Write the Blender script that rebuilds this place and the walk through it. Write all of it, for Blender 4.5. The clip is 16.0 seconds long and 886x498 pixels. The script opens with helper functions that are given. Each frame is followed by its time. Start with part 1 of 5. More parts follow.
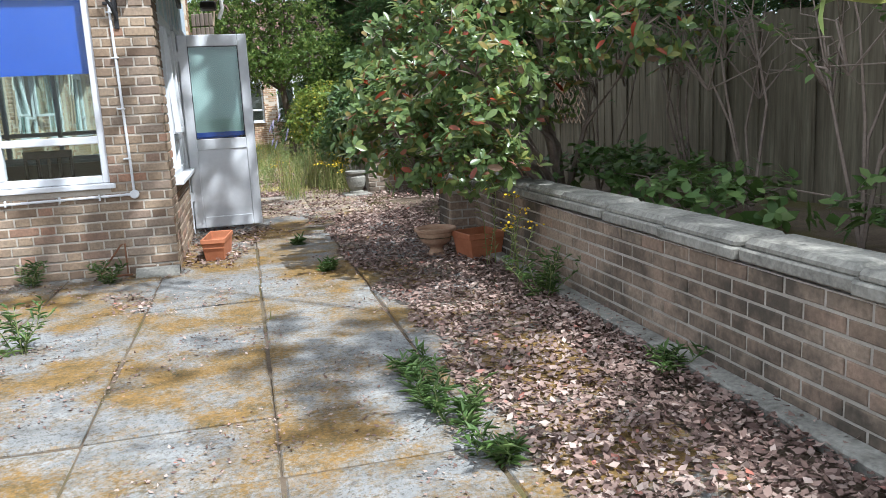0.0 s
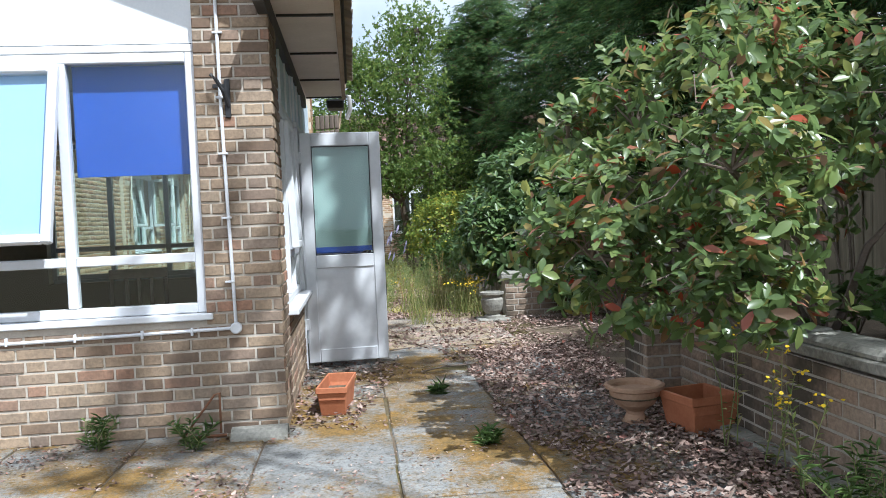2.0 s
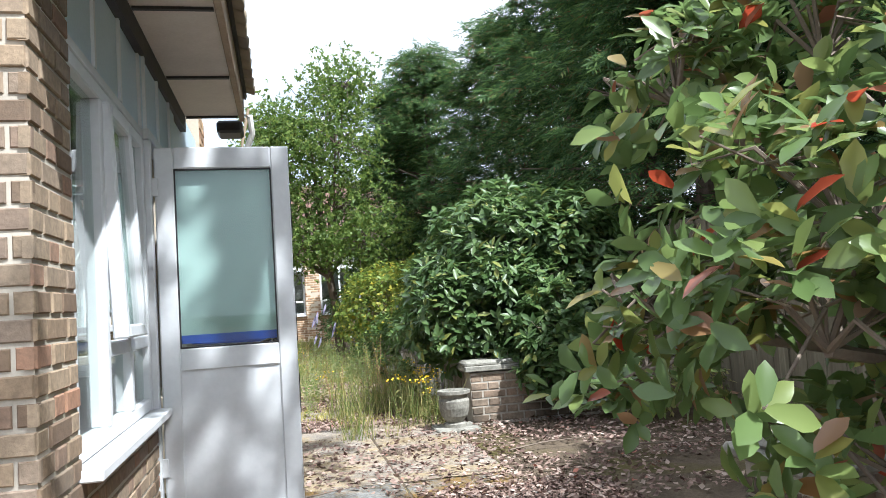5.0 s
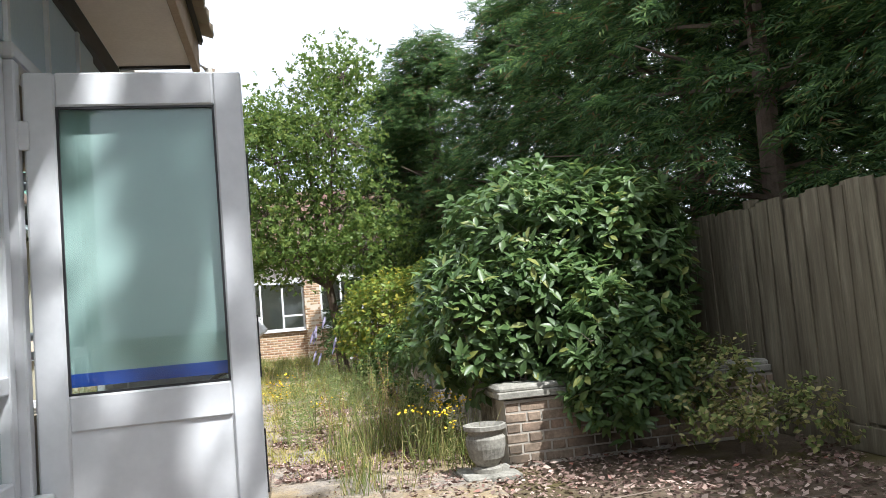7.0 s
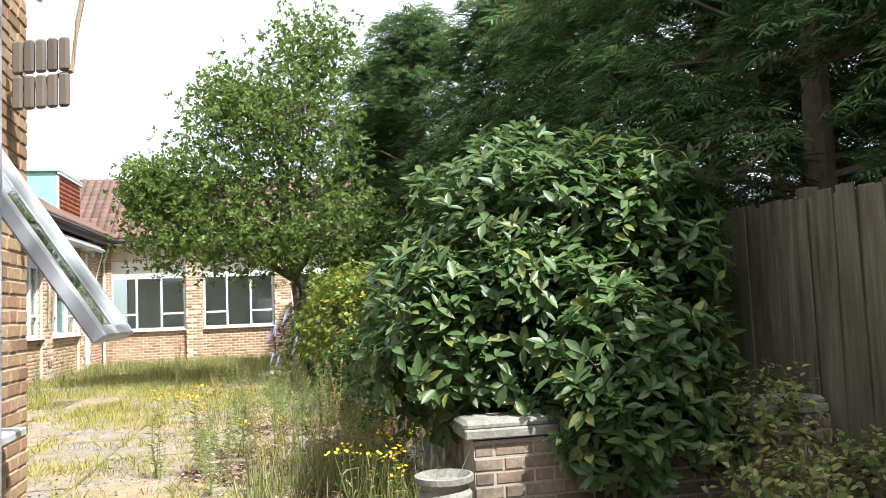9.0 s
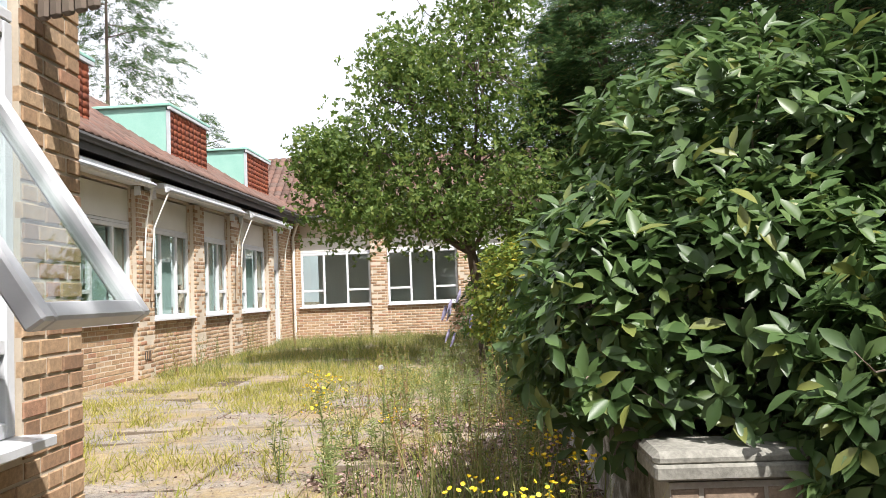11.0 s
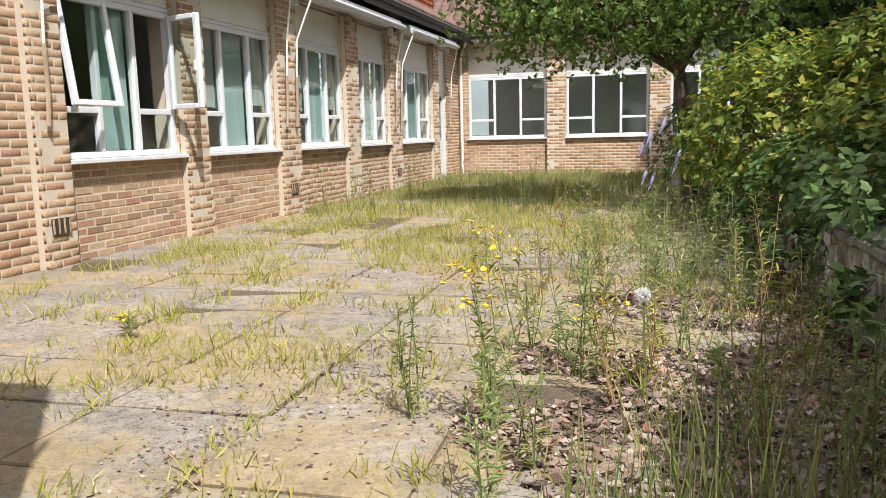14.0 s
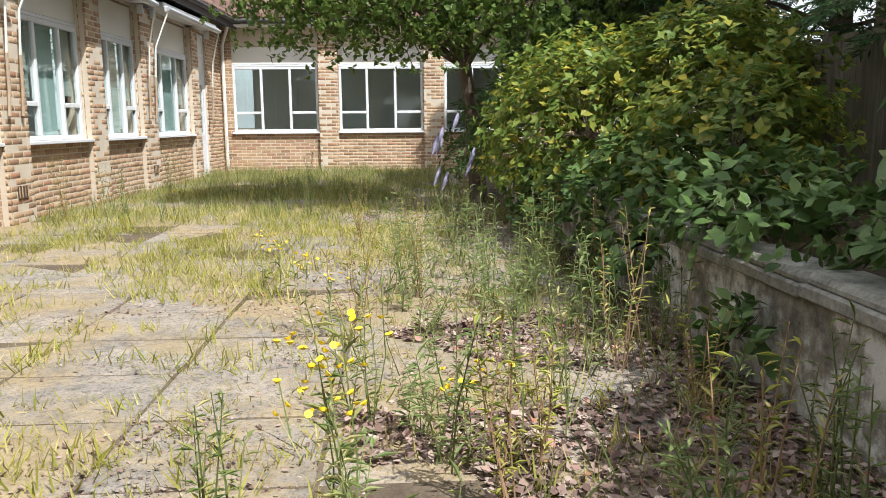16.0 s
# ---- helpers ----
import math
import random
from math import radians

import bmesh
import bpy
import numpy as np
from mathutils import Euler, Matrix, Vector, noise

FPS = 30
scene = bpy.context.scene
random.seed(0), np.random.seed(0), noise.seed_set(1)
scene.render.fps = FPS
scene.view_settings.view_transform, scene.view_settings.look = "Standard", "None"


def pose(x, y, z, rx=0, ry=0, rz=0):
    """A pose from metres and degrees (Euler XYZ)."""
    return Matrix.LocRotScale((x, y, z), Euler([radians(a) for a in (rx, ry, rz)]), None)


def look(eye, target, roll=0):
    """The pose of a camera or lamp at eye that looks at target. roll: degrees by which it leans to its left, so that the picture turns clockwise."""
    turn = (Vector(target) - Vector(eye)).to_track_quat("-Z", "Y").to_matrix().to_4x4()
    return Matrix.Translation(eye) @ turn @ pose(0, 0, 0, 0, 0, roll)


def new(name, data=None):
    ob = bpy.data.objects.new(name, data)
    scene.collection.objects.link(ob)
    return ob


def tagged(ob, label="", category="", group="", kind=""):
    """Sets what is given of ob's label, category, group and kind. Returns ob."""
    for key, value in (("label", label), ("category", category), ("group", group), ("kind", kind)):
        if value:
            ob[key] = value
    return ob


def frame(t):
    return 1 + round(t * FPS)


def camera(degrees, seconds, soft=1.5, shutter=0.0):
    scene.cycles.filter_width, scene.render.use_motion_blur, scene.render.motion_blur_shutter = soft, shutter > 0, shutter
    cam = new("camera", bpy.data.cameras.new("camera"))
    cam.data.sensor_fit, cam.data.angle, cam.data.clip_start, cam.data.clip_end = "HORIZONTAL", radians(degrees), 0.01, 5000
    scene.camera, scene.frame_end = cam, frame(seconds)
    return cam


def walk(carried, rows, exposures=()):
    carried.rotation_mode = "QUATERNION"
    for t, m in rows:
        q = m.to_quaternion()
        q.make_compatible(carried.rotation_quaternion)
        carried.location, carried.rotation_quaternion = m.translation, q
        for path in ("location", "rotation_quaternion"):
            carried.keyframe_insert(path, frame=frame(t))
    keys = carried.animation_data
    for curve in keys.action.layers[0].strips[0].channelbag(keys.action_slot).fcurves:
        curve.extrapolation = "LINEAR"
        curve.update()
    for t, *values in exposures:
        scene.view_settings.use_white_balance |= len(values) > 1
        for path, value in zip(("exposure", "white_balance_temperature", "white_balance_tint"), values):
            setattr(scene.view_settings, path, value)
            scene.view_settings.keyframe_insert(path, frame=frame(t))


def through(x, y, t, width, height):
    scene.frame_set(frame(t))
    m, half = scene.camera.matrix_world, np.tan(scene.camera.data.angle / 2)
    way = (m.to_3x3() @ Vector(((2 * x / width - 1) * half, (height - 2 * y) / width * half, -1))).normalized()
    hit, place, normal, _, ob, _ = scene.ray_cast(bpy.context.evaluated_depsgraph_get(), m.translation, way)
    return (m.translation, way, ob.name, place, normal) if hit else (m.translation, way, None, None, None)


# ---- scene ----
cam = camera(59.0, 16.0, soft=0.5)
PATH = [
    (0.0, (0.191, 0.188, 1.264), (0.657, 2.099, 0.901), -2.9),
    (0.5, (0.125, 0.657, 1.277), (0.516, 2.589, 0.939), -0.7),
    (1.0, (0.126, 1.116, 1.252), (0.432, 3.065, 0.922), -0.9),
    (1.5, (0.082, 1.581, 1.255), (0.238, 3.564, 1.048), -2.1),
    (2.0, (0.037, 2.017, 1.273), (0.262, 4.003, 1.204), -2.5),
    (2.5, (0.044, 2.463, 1.274), (0.276, 4.450, 1.274), -4.1),
    (3.0, (0.045, 2.911, 1.234), (0.317, 4.893, 1.237), -3.1),
    (3.5, (0.085, 3.343, 1.218), (0.577, 5.281, 1.224), -1.2),
    (4.0, (0.163, 3.831, 1.235), (0.541, 5.795, 1.255), -2.1),
    (4.2, (0.170, 4.014, 1.232), (0.550, 5.977, 1.277), -2.4),
    (6.3, (0.378, 5.781, 1.163), (0.798, 7.73, 1.318), -5.1),
    (6.5, (0.389, 5.945, 1.192), (0.799, 7.896, 1.346), -5.1),
    (7.0, (0.407, 6.33, 1.204), (0.814, 8.282, 1.356), -4.9),
    (7.5, (0.526, 6.669, 1.2), (1.03, 8.599, 1.342), -4.3),
    (8.0, (0.66, 7.067, 1.227), (1.166, 8.997, 1.361), -4.0),
    (8.5, (0.746, 7.441, 1.242), (1.28, 9.363, 1.384), -3.0),
    (9.0, (0.895, 7.846, 1.21), (1.332, 9.792, 1.362), -2.4),
    (9.5, (1.0, 8.17, 1.222), (1.058, 10.163, 1.387), -1.1),
    (9.7, (1.062, 8.322, 1.214), (1.08, 10.314, 1.389), -1.7),
    (11.8, (1.296, 9.817, 1.183), (1.085, 11.805, 1.254), -1.9),
    (12.0, (1.289, 9.99, 1.191), (0.988, 11.967, 1.252), -1.6),
    (12.5, (1.21, 10.395, 1.153), (0.846, 12.361, 1.107), -1.1),
    (13.0, (1.113, 10.731, 1.177), (0.752, 12.695, 1.068), -0.4),
    (13.5, (1.03, 11.139, 1.139), (0.639, 13.094, 0.97), -0.2),
    (14.0, (0.896, 11.481, 1.109), (0.406, 13.398, 0.816), -1.4),
    (14.5, (0.802, 11.696, 1.165), (0.539, 13.635, 0.756), -1.4),
    (15.0, (0.688, 11.989, 1.14), (0.559, 13.945, 0.745), -1.0),
    (15.5, (0.604, 12.267, 1.144), (0.468, 14.234, 0.808), -0.9),
    (16.0, (0.499, 12.471, 1.129), (0.601, 14.443, 0.811), -0.5),
]
EXPOSURES = [(0.0, 0.8, 5500, 9), (0.5, 0.58, 5500, 9), (1.0, 0.75, 5500, 9), (1.5, 0.55, 5450, 9), (2.0, 0.72, 5450, 8), (3.0, 0.84, 5500, 7), (3.5, 1.05, 5550, 7), (4.0, 1.18, 5550, 7), (7.0, 0.98, 5800, 10), (8.0, 1.12, 5800, 8), (9.0, 1.15, 5900, 9), (12.5, 0.60, 6200, 14), (16.0, 0.68, 5900, 9)]
walk(cam, [(t, look(eye, to, roll)) for t, eye, to, roll in PATH], EXPOSURES)

# ---- daylight ----
SUN = Vector((0.34, -0.46, 0.82)).normalized()
world = bpy.data.worlds.new("sky")
world.use_nodes = True
scene.world = world
wn = world.node_tree
sky = wn.nodes.new("ShaderNodeTexSky")
sky.sky_type = "NISHITA"
sky.sun_disc = False
sky.sun_elevation = math.asin(SUN.z)
sky.sun_rotation = math.atan2(SUN.x, SUN.y)
sky.dust_density = 4.0
wn.links.new(sky.outputs[0], wn.nodes["Background"].inputs[0])
wn.nodes["Background"].inputs[1].default_value = 0.10
cloud_noise = wn.nodes.new("ShaderNodeTexNoise")
cloud_noise.inputs["Scale"].default_value, cloud_noise.inputs["Detail"].default_value = 2.2, 6.0
wn.links.new(wn.nodes.new("ShaderNodeTexCoord").outputs["Generated"], cloud_noise.inputs["Vector"])
cloud_cover = wn.nodes.new("ShaderNodeMapRange")
for key, v in (("From Min", 0.35), ("From Max", 0.62), ("To Min", 0.35), ("To Max", 1.0)):
    cloud_cover.inputs[key].default_value = v
wn.links.new(cloud_noise.outputs["Fac"], cloud_cover.inputs["Value"])
cloud_light = wn.nodes.new("ShaderNodeBackground")
cloud_light.inputs[0].default_value, cloud_light.inputs[1].default_value = (1.0, 0.985, 0.96, 1), 1.0
sky_mix = wn.nodes.new("ShaderNodeMixShader")
wn.links.new(cloud_cover.outputs[0], sky_mix.inputs[0])
wn.links.new(wn.nodes["Background"].outputs[0], sky_mix.inputs[1])
wn.links.new(cloud_light.outputs[0], sky_mix.inputs[2])
wn.links.new(sky_mix.outputs[0], wn.nodes["World Output"].inputs[0])
sun = new("sun", bpy.data.lights.new("sun", "SUN"))
sun.data.energy, sun.data.angle, sun.data.color = 5.0, radians(0.6), (1.0, 0.95, 0.86)
sun.matrix_world = look(SUN * 30, (0, 0, 0))


# ---- materials ----
class Nodes:
    """A short hand for node trees."""

    def __init__(self, name, rough=0.7, metal=0.0, spec=0.4):
        self.m = bpy.data.materials.new(name)
        self.m.use_nodes = True
        self.t = self.m.node_tree
        self.b = self.t.nodes["Principled BSDF"]
        self.b.inputs["Roughness"].default_value = rough
        self.b.inputs["Metallic"].default_value = metal
        self.b.inputs["Specular IOR Level"].default_value = spec

    def add(self, kind, **values):
        n = self.t.nodes.new(kind)
        for key, v in values.items():
            n.inputs[key].default_value = v
        return n

    def link(self, a, b):
        self.t.links.new(a, b)

    def place(self):
        return self.add("ShaderNodeNewGeometry").outputs["Position"]

    def noise(self, scale, detail=4.0, rough=0.6, stretch=None):
        n = self.add("ShaderNodeTexNoise", Scale=scale, Detail=detail, Roughness=rough)
        where = self.place()
        if stretch:
            mp = self.add("ShaderNodeMapping", Scale=stretch)
            self.link(where, mp.inputs[0])
            where = mp.outputs[0]
        self.link(where, n.inputs["Vector"])
        return n.outputs["Fac"]

    def ramp(self, fac, stops):
        r = self.t.nodes.new("ShaderNodeValToRGB")
        while len(r.color_ramp.elements) < len(stops):
            r.color_ramp.elements.new(0.5)
        for el, (p, c) in zip(r.color_ramp.elements, stops):
            el.position, el.color = p, (*c, 1) if len(c) == 3 else c
        self.link(fac, r.inputs[0])
        return r.outputs[0]

    def mix(self, fac, a, b, how="MIX"):
        n = self.t.nodes.new("ShaderNodeMix")
        n.data_type, n.blend_type = "RGBA", how
        for socket, v in ((n.inputs[0], fac), (n.inputs[6], a), (n.inputs[7], b)):
            if hasattr(v, "is_linked"):
                self.link(v, socket)
            elif isinstance(v, (int, float)):
                socket.default_value = v
            else:
                socket.default_value = (*v, 1)
        return n.outputs[2]

    def any_random(self):
        """A number of its own for each piece, whether an object or a loose island."""
        o = self.add("ShaderNodeObjectInfo").outputs["Random"]
        g = self.add("ShaderNodeNewGeometry").outputs["Random Per Island"]
        s = self.add("ShaderNodeMath")
        self.link(o, s.inputs[0])
        self.link(g, s.inputs[1])
        f = self.t.nodes.new("ShaderNodeMath")
        f.operation = "FRACT"
        self.link(s.outputs[0], f.inputs[0])
        return f.outputs[0]

    def bump(self, fac, strength=0.3, far=0.01):
        b = self.add("ShaderNodeBump", Strength=strength, Distance=far)
        self.link(fac, b.inputs["Height"])
        self.link(b.outputs[0], self.b.inputs["Normal"])

    def colour(self, c):
        if hasattr(c, "is_linked"):
            self.link(c, self.b.inputs["Base Color"])
        else:
            self.b.inputs["Base Color"].default_value = (*c, 1)
        return self.m


def plain(name, a, b, rough=0.6, scale=8.0, metal=0.0, bump=0.1, fine=60.0, spec=0.4):
    n = Nodes(name, rough, metal, spec)
    n.bump(n.noise(fine), bump, 0.004)
    return n.colour(n.ramp(n.mix(0.4, n.noise(scale), n.noise(fine)), [(0.3, a), (0.7, b)]))


def brick_material(name, stops, dirt, dirt_low, dirt_high, grime=0.65):
    n = Nodes(name, 0.9, 0, 0.2)
    c = n.ramp(n.any_random(), stops)
    c = n.mix(n.ramp(n.noise(45, 5), [(0.35, (0.5,) * 3), (0.75, (0, 0, 0))]), c, (0.10, 0.075, 0.055))
    c = n.mix(n.ramp(n.noise(1.7, 5, 0.65), [(dirt_low, (0, 0, 0)), (dirt_high, (grime,) * 3)]), c, dirt)
    n.bump(n.mix(0.5, n.noise(28, 5, 0.7), n.noise(90, 4)), 0.6, 0.006)
    return n.colour(c)


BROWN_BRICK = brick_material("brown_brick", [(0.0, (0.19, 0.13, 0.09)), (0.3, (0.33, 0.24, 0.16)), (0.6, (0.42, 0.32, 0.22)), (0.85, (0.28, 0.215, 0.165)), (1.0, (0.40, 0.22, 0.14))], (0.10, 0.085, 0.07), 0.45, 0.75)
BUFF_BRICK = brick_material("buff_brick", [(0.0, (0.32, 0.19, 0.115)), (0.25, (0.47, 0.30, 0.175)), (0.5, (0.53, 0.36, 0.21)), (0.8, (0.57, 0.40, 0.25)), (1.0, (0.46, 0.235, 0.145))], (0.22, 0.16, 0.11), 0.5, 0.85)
WALL_BRICK = brick_material("garden_brick", [(0.0, (0.30, 0.22, 0.16)), (0.5, (0.40, 0.31, 0.23)), (1.0, (0.36, 0.25, 0.18))], (0.05, 0.045, 0.036), 0.42, 0.60, 0.85)
MORTAR = plain("mortar", (0.35, 0.31, 0.26), (0.50, 0.455, 0.385), 0.95, 3, bump=0.4)
DAMP_MORTAR = plain("damp_mortar", (0.27, 0.24, 0.20), (0.46, 0.42, 0.36), 0.95, 5, bump=0.4)
PALE_MORTAR = plain("pale_mortar", (0.45, 0.385, 0.30), (0.58, 0.50, 0.40), 0.95, 3, bump=0.4)
UPVC = plain("white_frame", (0.56, 0.57, 0.59), (0.68, 0.69, 0.71), 0.38, 2.0, bump=0.02, fine=25, spec=0.5)
PANEL = plain("white_panel", (0.62, 0.65, 0.68), (0.74, 0.76, 0.78), 0.5, 1.5, bump=0.05)
BLUE_PANEL = plain("pale_blue_panel", (0.48, 0.58, 0.66), (0.60, 0.69, 0.75), 0.55, 1.5, bump=0.08)
CREAM_PANEL = plain("cream_panel", (0.62, 0.60, 0.55), (0.74, 0.72, 0.67), 0.6, 1.5, bump=0.05)
GREY_METAL = plain("grey_steel", (0.40, 0.42, 0.44), (0.55, 0.57, 0.60), 0.4, 4, metal=0.3, bump=0.03)
BLACK = plain("black_plastic", (0.015, 0.015, 0.017), (0.03, 0.03, 0.032), 0.45, 6, bump=0.05)
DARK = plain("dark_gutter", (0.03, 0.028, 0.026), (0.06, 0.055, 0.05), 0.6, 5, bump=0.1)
BLUE_BLIND = plain("blue_blind", (0.015, 0.07, 0.42), (0.025, 0.10, 0.55), 0.8, 2, bump=0.1, fine=200)
PALE_BLIND = plain("pale_blue_blind", (0.32, 0.46, 0.78), (0.40, 0.53, 0.82), 0.8, 1.5, bump=0.1, fine=200)
# The next two colours hold the pale reflection seen in window panes.
GREEN_SHEEN_BLIND = plain("green_sheen_blind", (0.33, 0.43, 0.42), (0.42, 0.51, 0.49), 0.8, 1.2, bump=0.05, fine=150)
GREY_SHEEN_BLIND = plain("grey_sheen_blind", (0.30, 0.34, 0.33), (0.42, 0.45, 0.43), 0.8, 1.0, bump=0.1, fine=150)
ROOM = plain("room_paint", (0.55, 0.54, 0.50), (0.65, 0.64, 0.60), 0.8, 1.0)
ROOM_FLOOR = plain("room_floor", (0.10, 0.085, 0.07), (0.16, 0.13, 0.10), 0.6, 2.0)
TERRACOTTA = plain("terracotta", (0.29, 0.095, 0.04), (0.42, 0.16, 0.075), 0.75, 9, bump=0.15)
OLD_TERRACOTTA = plain("weathered_terracotta", (0.30, 0.17, 0.10), (0.44, 0.29, 0.19), 0.85, 8, bump=0.3)
STONE = plain("lichen_stone", (0.075, 0.07, 0.058), (0.38, 0.365, 0.315), 0.95, 5, bump=0.6, fine=45)
BARK = plain("bark", (0.075, 0.055, 0.04), (0.17, 0.13, 0.10), 0.9, 12, bump=0.6)
TWIG = plain("grey_twig", (0.13, 0.10, 0.08), (0.24, 0.19, 0.15), 0.9, 12, bump=0.5)
DRY_STALK = plain("dry_stalk", (0.20, 0.12, 0.07), (0.34, 0.22, 0.12), 0.9, 12, bump=0.2)
RUST = plain("rusty_iron", (0.10, 0.045, 0.02), (0.22, 0.10, 0.05), 0.85, 20, bump=0.4)
COPPER = plain("green_copper", (0.22, 0.44, 0.37), (0.34, 0.55, 0.47), 0.7, 2.0, bump=0.1)
LEAD = plain("lead_sheet", (0.36, 0.38, 0.40), (0.52, 0.54, 0.56), 0.6, 3.0, bump=0.2)
TIMBER = plain("bare_timber", (0.28, 0.20, 0.13), (0.45, 0.35, 0.25), 0.85, 5, bump=0.3)
SOFFIT = plain("soffit_board", (0.58, 0.50, 0.42), (0.72, 0.64, 0.55), 0.8, 3, bump=0.15)
def render_material():
    n = Nodes("patchy_render", 0.95, 0, 0.2)
    c = n.ramp(n.noise(3.2, 6, 0.7), [(0.36, (0.11, 0.095, 0.075)), (0.48, (0.26, 0.235, 0.19)), (0.58, (0.62, 0.60, 0.55))])
    n.bump(n.noise(25, 6, 0.7), 0.7, 0.015)
    return n.colour(c)


RENDER_GREY = render_material()
YELLOW = plain("yellow_petal", (0.75, 0.50, 0.01), (0.85, 0.62, 0.02), 0.6, 30, bump=0)
PURPLE = plain("purple_petal", (0.20, 0.18, 0.27), (0.30, 0.27, 0.38), 0.7, 30, bump=0)
DOWN = plain("white_down", (0.75, 0.74, 0.70), (0.82, 0.81, 0.78), 0.9, 30, bump=0)


def tile_material(name, a, b, c):
    n = Nodes(name, 0.85, 0, 0.25)
    col = n.ramp(n.any_random(), [(0.0, a), (0.5, b), (1.0, c)])
    col = n.mix(n.ramp(n.noise(2.5, 5), [(0.45, (0, 0, 0)), (0.8, (0.6,) * 3)]), col, (0.12, 0.09, 0.07))
    n.bump(n.noise(60), 0.3, 0.004)
    return n.colour(col)


ROOF_TILE = tile_material("brown_roof_tile", (0.09, 0.055, 0.043), (0.165, 0.092, 0.07), (0.12, 0.082, 0.068))
HUNG_TILE = tile_material("red_hung_tile", (0.33, 0.10, 0.055), (0.40, 0.13, 0.07), (0.29, 0.09, 0.06))
OLD_TILE = tile_material("mossy_tile", (0.26, 0.21, 0.15), (0.33, 0.27, 0.19), (0.2, 0.17, 0.13))


DARK_TILE = tile_material("dark_ribbed_tile", (0.13, 0.10, 0.08), (0.19, 0.15, 0.115), (0.15, 0.12, 0.10))


def slab_material(name, base_a, base_b, moss_low, moss_dark, straw, cover):
    n = Nodes(name, 0.93, 0, 0.25)
    c = n.ramp(n.noise(9, 6, 0.7), [(0.3, base_a), (0.7, base_b)])
    c = n.mix(n.ramp(n.any_random(), [(0, (0.3,) * 3), (1, (0, 0, 0))]), c, (0.12, 0.12, 0.12))
    c = n.mix(n.ramp(n.noise(3.1, 5, 0.7), [(0.45, (0, 0, 0)), (0.7, (0.55,) * 3)]), c, (0.075, 0.068, 0.058))
    c = n.mix(n.ramp(n.noise(26, 6, 0.8), [(0.50, (0, 0, 0)), (0.62, (0.7,) * 3)]), c, (0.065, 0.055, 0.043))
    c = n.mix(n.ramp(n.noise(95, 4, 0.7), [(0.55, (0, 0, 0)), (0.64, (0.7,) * 3)]), c, (0.05, 0.042, 0.033))
    moss = n.ramp(n.mix(0.5, n.noise(7, 5, 0.7), n.noise(60, 4, 0.7)), [(0.36, moss_dark), (0.62, straw)])
    patch = n.mix(0.28, n.mix(0.3, n.noise(0.9, 3), n.noise(4.5, 5, 0.7)), n.noise(40, 5, 0.8))
    c = n.mix(n.ramp(patch, [(moss_low, (0, 0, 0)), (moss_low + 0.085, (cover,) * 3)]), c, moss)
    n.bump(n.mix(0.5, n.noise(18, 6), n.noise(120, 3)), 0.6, 0.012)
    return n.colour(c)


SLAB = slab_material("damp_concrete_slab", (0.18, 0.185, 0.18), (0.34, 0.34, 0.325), 0.455, (0.055, 0.043, 0.014), (0.24, 0.135, 0.032), 0.95)
COURT_SLAB = slab_material("dry_concrete_slab", (0.23, 0.20, 0.17), (0.40, 0.345, 0.285), 0.46, (0.17, 0.12, 0.06), (0.36, 0.27, 0.13), 0.7)


def soil_material():
    n = Nodes("soil", 0.97, 0, 0.15)
    c = n.ramp(n.mix(0.5, n.noise(3, 5), n.noise(40, 6, 0.75)), [(0.3, (0.055, 0.04, 0.03)), (0.55, (0.13, 0.10, 0.07)), (0.75, (0.22, 0.17, 0.11))])
    c = n.mix(n.ramp(n.noise(1.3, 4), [(0.5, (0, 0, 0)), (0.65, (0.7,) * 3)]), c, (0.09, 0.08, 0.02))
    n.bump(n.noise(35, 6), 0.8, 0.02)
    return n.colour(c)


SOIL = soil_material()


def leaf_material(name, stops, rough=0.4, through=0.3, spec=0.4):
    n = Nodes(name, rough, 0, spec)
    c = n.ramp(n.add("ShaderNodeNewGeometry").outputs["Random Per Island"], stops)
    c = n.mix(n.ramp(n.noise(1.2, 3), [(0.35, (0.35,) * 3), (0.65, (0, 0, 0))]), c, tuple(v * 0.6 for v in stops[0][1]))
    m = n.colour(c)
    tr = n.add("ShaderNodeBsdfTranslucent")
    n.link(c, tr.inputs[0])
    mx = n.add("ShaderNodeMixShader", Fac=through)
    n.link(n.b.outputs[0], mx.inputs[1])
    n.link(tr.outputs[0], mx.inputs[2])
    n.link(mx.outputs[0], n.t.nodes["Material Output"].inputs[0])
    return m


PHOTINIA_LEAF = leaf_material("photinia_leaf", [(0.0, (0.11, 0.17, 0.055)), (0.5, (0.17, 0.25, 0.085)), (0.80, (0.27, 0.33, 0.10)), (0.89, (0.32, 0.30, 0.08)), (0.93, (0.36, 0.19, 0.08)), (0.97, (0.38, 0.24, 0.17)), (0.99, (0.45, 0.06, 0.03))], 0.3, 0.5, 0.55)
LAUREL_LEAF = leaf_material("laurel_leaf", [(0.0, (0.075, 0.135, 0.042)), (0.5, (0.11, 0.185, 0.06)), (0.9, (0.15, 0.225, 0.065)), (0.97, (0.26, 0.28, 0.07))], 0.42, 0.36, 0.5)
CONIFER_LEAF = leaf_material("conifer_spray", [(0.0, (0.045, 0.09, 0.035)), (0.55, (0.085, 0.155, 0.055)), (0.92, (0.19, 0.29, 0.08)), (0.96, (0.19, 0.11, 0.05))], 0.65, 0.42, 0.2)
